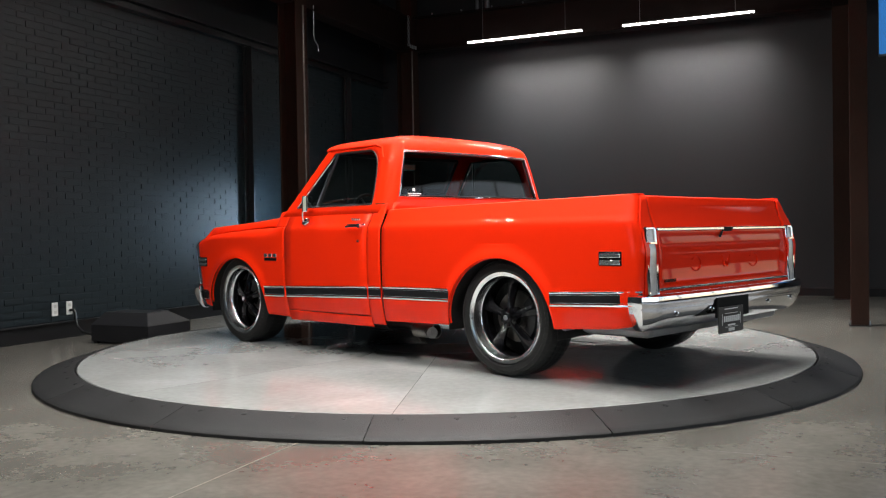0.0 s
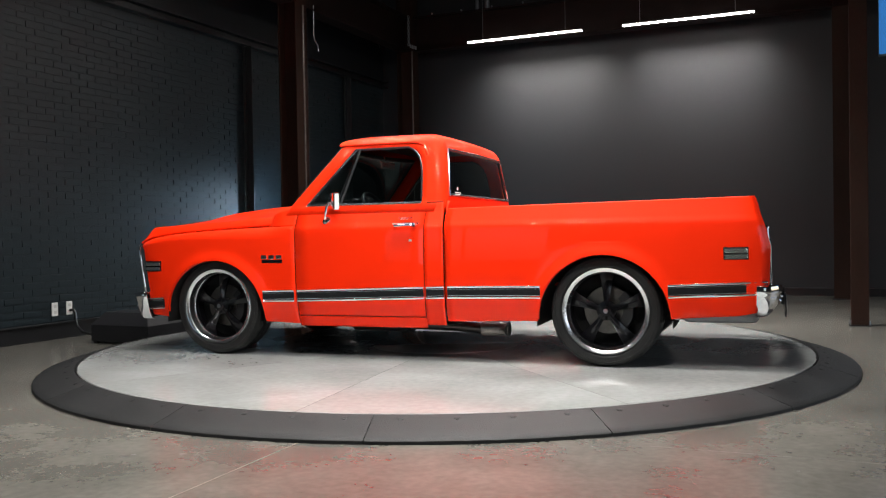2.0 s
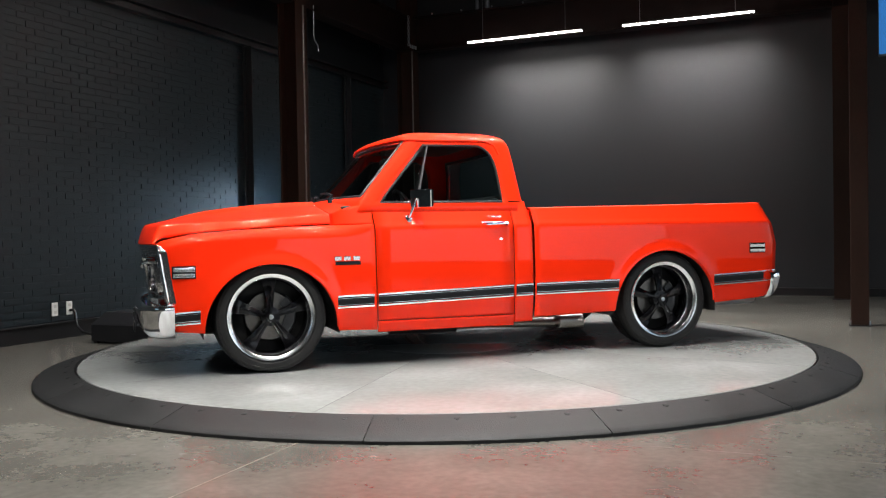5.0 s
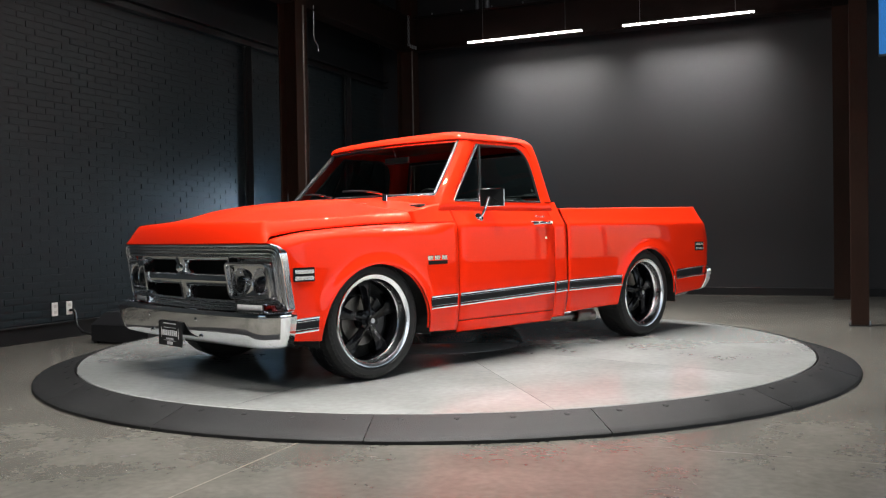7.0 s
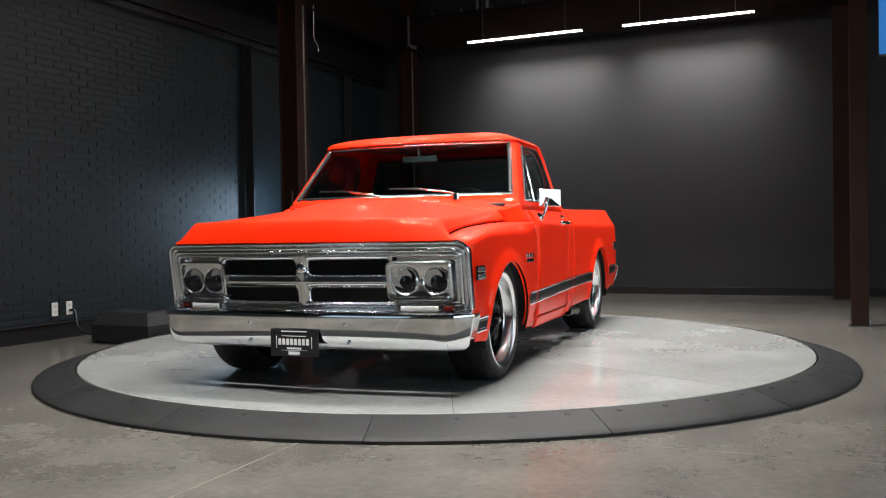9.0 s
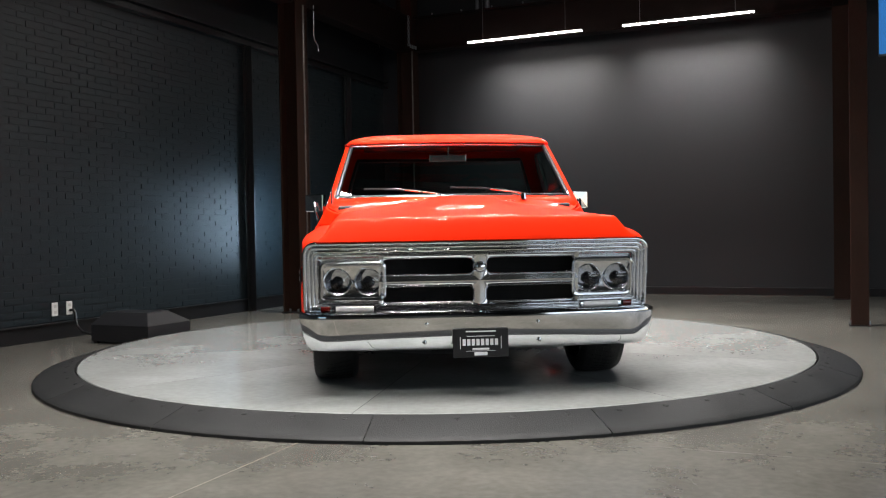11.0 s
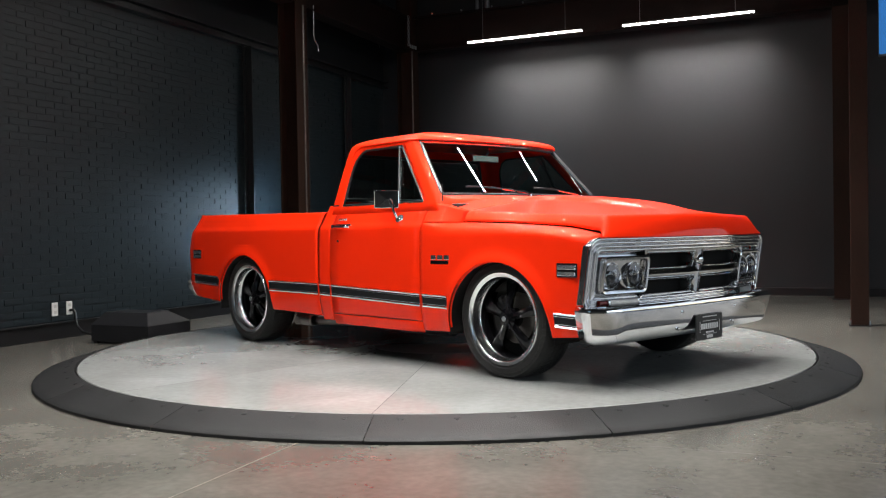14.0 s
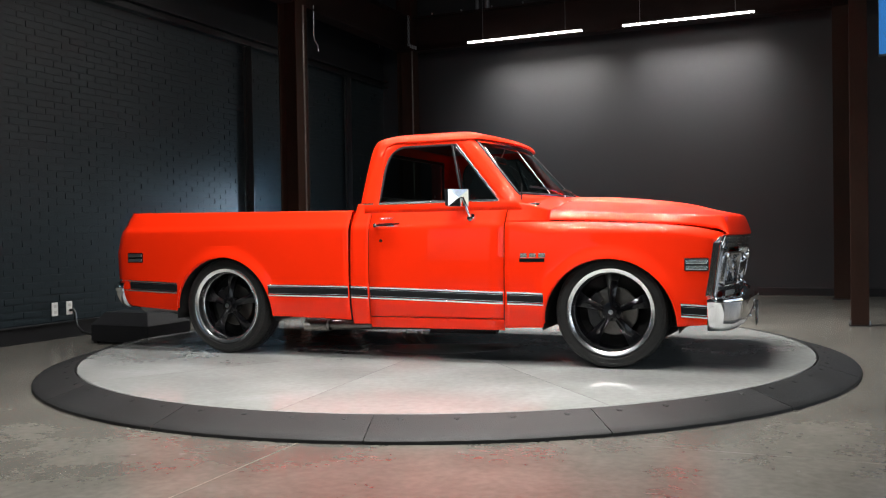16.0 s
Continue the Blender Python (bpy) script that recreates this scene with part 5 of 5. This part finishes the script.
# ---- tailgate and bed ----
def xt(z):
    return ip(z, [(0.58, -2.448), (0.66, -2.462), (0.86, -2.462), (0.98, -2.436), (1.07, -2.405), (1.13, -2.39), (1.165, -2.375)])


bm = B()
rows = []
for z in list(np.linspace(0.61, 0.665, 3)) + [0.675, 0.685] + list(np.linspace(0.70, 0.84, 5)) + [0.87, 0.885, 0.90] + [0.93, 0.94, 0.95, 0.965] + list(np.linspace(0.98, 1.155, 8)):
    row = []
    for y in [-0.795, -0.77, -0.755, -0.745] + list(np.linspace(-0.72, 0.72, 13)) + [0.745, 0.755, 0.77, 0.795]:
        ins = smooth_ip(z, [(0.66, 0), (0.685, 0.022), (0.87, 0.022), (0.90, 0.010), (0.935, 0.010), (0.955, 0.0)]) * ip(abs(y), [(0.745, 1), (0.77, 0)])
        row.append((xt(z) + ins, y, z))
    rows.append(row)
rows.append([(x + 0.02, y, 1.162) for x, y, z in rows[-1]])
rows.append([(x + 0.05, y, 1.158) for x, y, z in rows[-2]])
grid(bm, rows)
tg = tp("tailgate", bm, PAINT, thick=0.005)
tp("tailgate_trim", box(B(), -2.462, -2.43, 0.055, 0.80, 0.966, 0.986), SATIN, "chrome tailgate trim", parent=tg, smooth=False, bevel=0.005)
tp("tailgate_trim", box(B(), -2.462, -2.43, -0.80, -0.055, 0.966, 0.986), SATIN, "chrome tailgate trim", parent=tg, smooth=False, bevel=0.005)
tp("tailgate_trim", box(B(), -2.474, -2.455, -0.80, 0.80, 0.640, 0.656), SATIN, "chrome tailgate trim", parent=tg, smooth=False, bevel=0.005)
# black box in place of the shaded latch hollow
lt = tp("latch", box(B(), -2.455, -2.425, -0.05, 0.05, 0.958, 0.985), DEEPSHADE, "black box for the shade of the tailgate latch recess", parent=tg, smooth=False)
tp("latch_handle", tube(B(), [(-2.44, 0.045, 0.955), (-2.452, 0.08, 0.94), (-2.455, 0.10, 0.928)], 0.008, 6), BLACK, parent=lt)
tp("tailgate_badge", box(B(), -2.4535, -2.447, 0.60, 0.72, 0.682, 0.70), LENSR, "small dark red badge", parent=tg, smooth=False, bevel=0.002)
for y in (0.36, 0.0, -0.36):
    pts = [(-2.4415, y + 0.055 * math.cos(q), 0.775 + 0.042 * math.sin(q)) for q in np.linspace(0.6, 5.7, 12)] if y else [(-2.4415, y + a, 0.775 + b) for a, b in ((-0.05, 0.04), (-0.02, -0.03), (0, 0.0), (0.02, -0.03), (0.05, 0.04))]
    tp("embossing", tube(B(), pts, 0.004, 6), PAINT, parent=tg)
for s in (1, -1):
    def fr(hw, hh, r, dx):
        pts = []
        for cy, cz, a in ((1, 1, 0), (-1, 1, 90), (-1, -1, 180), (1, -1, 270)):
            for q in np.linspace(a, a + 90, 5):
                y, z = 0.862 + cy * (hw - r) + r * math.cos(radians(q)), 0.80 + cz * (hh - r) + r * math.sin(radians(q))
                pts.append((xt(z) + dx, s * y, z))
        return pts
    bm = B()
    grid(bm, [fr(0.056, 0.19, 0.02, 0.02), fr(0.056, 0.19, 0.02, -0.012), fr(0.050, 0.186, 0.018, -0.018), fr(0.034, 0.178, 0.012, -0.016), fr(0.033, 0.177, 0.012, 0.0)], True)
    tl = tp("tail_light", bm, CHROME, "tall tail light in a chrome frame")
    bm = B()
    rows = []
    for z in np.linspace(0.623, 0.977, 20):
        rows.append([(xt(z) - 0.004 - 0.010 * math.cos(q), s * (0.862 + 0.034 * math.sin(q)), z) for q in np.linspace(-1.5, 1.5, 7)])
    grid(bm, rows)
    tp("lens", bm, LENSA, "clear silver lens", parent=tl)
    tp("divider", box(B(), xt(0.9) - 0.020, xt(0.9), min(s * 0.83, s * 0.896), max(s * 0.83, s * 0.896), 0.898, 0.906), CHROME, parent=tl, smooth=False)
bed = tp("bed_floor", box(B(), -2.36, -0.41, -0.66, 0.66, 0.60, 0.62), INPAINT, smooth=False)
bm = box(B(), -0.42, -0.395, -0.86, 0.86, 0.45, 1.13)
tp("bed_front_wall", bm, PAINT, smooth=False, bevel=0.006)

# ---- underside ----
for s in (1, -1):
    tp("frame_rail", box(B(), -2.35, 2.1, min(s * 0.40, s * 0.47), max(s * 0.40, s * 0.47), 0.36, 0.48), UNDER, smooth=False, bevel=0.006)
    pts = [(0.4, s * 0.45, 0.30), (-0.2, s * 0.55, 0.30), (-0.62, s * 0.80, 0.31), (-0.80, s * 0.90, 0.31)]
    ex = tp("exhaust_pipe", tube(B(), pts, 0.038, 12), STEELD, "dark steel exhaust pipe")
    tp("tip", lathe(B(), [(0.040, 0.0), (0.050, -0.01), (0.050, -0.20), (0.044, -0.20), (0.043, -0.02)], (-0.60, s * 0.86, 0.318), "x", 20, 1), STEELD, parent=ex)
    tp("muffler", tube(B(), [(0.55, s * 0.45, 0.30), (0.05, s * 0.5, 0.30)], 0.075, 14, flat=0.7), UNDER)
    tp("splash_plate", box(B(), -1.93, -1.895, min(s * 0.70, s * 0.93), max(s * 0.70, s * 0.93), 0.40, 0.56), SILVER, "grey inner splash plate", smooth=False, bevel=0.01)
tp("rear_axle", tube(B(), [(-1.46, -0.75, 0.45), (-1.46, 0.75, 0.45)], 0.05, 12), UNDER)
tp("differential", lathe(B(), [(0.001, -0.16), (0.10, -0.12), (0.14, 0), (0.10, 0.12), (0.001, 0.16)], (-1.46, 0, 0.45), "x", 20), UNDER)
tp("front_axle", box(B(), 1.36, 1.56, -0.72, 0.72, 0.34, 0.46), UNDER, smooth=False, bevel=0.02)
tp("engine_pan", box(B(), 0.95, 1.9, -0.28, 0.28, 0.29, 0.60), UNDER, smooth=False, bevel=0.04)
tp("gearbox", tube(B(), [(0.95, 0, 0.40), (0.1, 0, 0.40)], 0.12, 12), UNDER)
tp("drive_shaft", tube(B(), [(0.1, 0, 0.42), (-1.4, 0, 0.44)], 0.04, 10), UNDER)
tp("fuel_tank", box(B(), -2.40, -1.93, -0.80, 0.80, 0.372, 0.54), TANK, "grey fuel tank under the bed", smooth=False, bevel=0.04)
tp("front_valance", box(B(), 2.02, 2.12, -0.90, 0.90, 0.40, 0.545), BLACK, smooth=False, bevel=0.01)
# solid black block in place of the engine bay's shade
tp("engine_bay_shade", box(B(), 0.96, 2.12, -0.80, 0.80, 0.60, 0.93), DEEPSHADE, smooth=False)

# ---- bricks of the left wall ----
BLN, BHT = 0.213, 0.0672
small = B()
box(small, -0.03, 0.0, -0.1045, 0.1045, -0.0278, 0.0278)
bevels = bmesh.ops.bevel(small, geom=[e for e in small.edges if all(v.co.x > -0.01 for v in e.verts) and abs(e.verts[0].co.y - e.verts[1].co.y) > 0.01], offset=0.0045, segments=2, affect="EDGES")
brick_me = bpy.data.meshes.new("brick")
small.to_mesh(brick_me)
small.free()
brick_me.materials.append(BRICK)
bv = [v.co.copy() for v in brick_me.vertices]
bf = [tuple(p.vertices) for p in brick_me.polygons]
rng = random.Random(5)
wallL = bpy.data.objects["wall_left"]
inv = wallL.matrix_world.inverted()
verts, faces = [], []
count = 0
for r in range(48):
    z = 0.166 + BHT * (r + 0.5)
    if z > 3.40:
        break
    for c in range(-16, 40):
        w = BLN * (c + (0.5 if r % 2 else 0)) + rng.uniform(-0.004, 0.004)
        if w > WB - 0.12 or w < -2.4:
            continue
        m = ROOM @ Matrix.Translation((UL - 0.0055 + rng.uniform(-0.002, 0.003), w, z + rng.uniform(-0.003, 0.003))) @ Euler((rng.uniform(-0.014, 0.014), rng.uniform(-0.05, 0.03), rng.uniform(-0.012, 0.012))).to_matrix().to_4x4()
        if 0.95 < w < 3.6 and z < 1.75 and count < 300:
            ob = new("brick", brick_me)
            ob.parent = wallL
            ob.matrix_world = m
            count += 1
        else:
            k = len(verts)
            verts += [tuple(inv @ m @ v) for v in bv]
            faces += [tuple(k + i for i in f) for f in bf]
me = bpy.data.meshes.new("bricks")
me.from_pydata(verts, [], faces)
me.materials.append(BRICKJ)
rest = new("bricks", me)
rest.parent = wallL
tagged(rest, "black-painted bricks", kind="stuff")


# ---- what moves ----
def motions():
    rows = [(float(t), A0 + AW * t) for t in range(0, 17)]
    walk(truck, [(t, pose(0, 0, H, 0, 0, a)) for t, a in rows])
    walk(table, [(t, pose(0, 0, 0, 0, 0, a)) for t, a in rows])


motions()
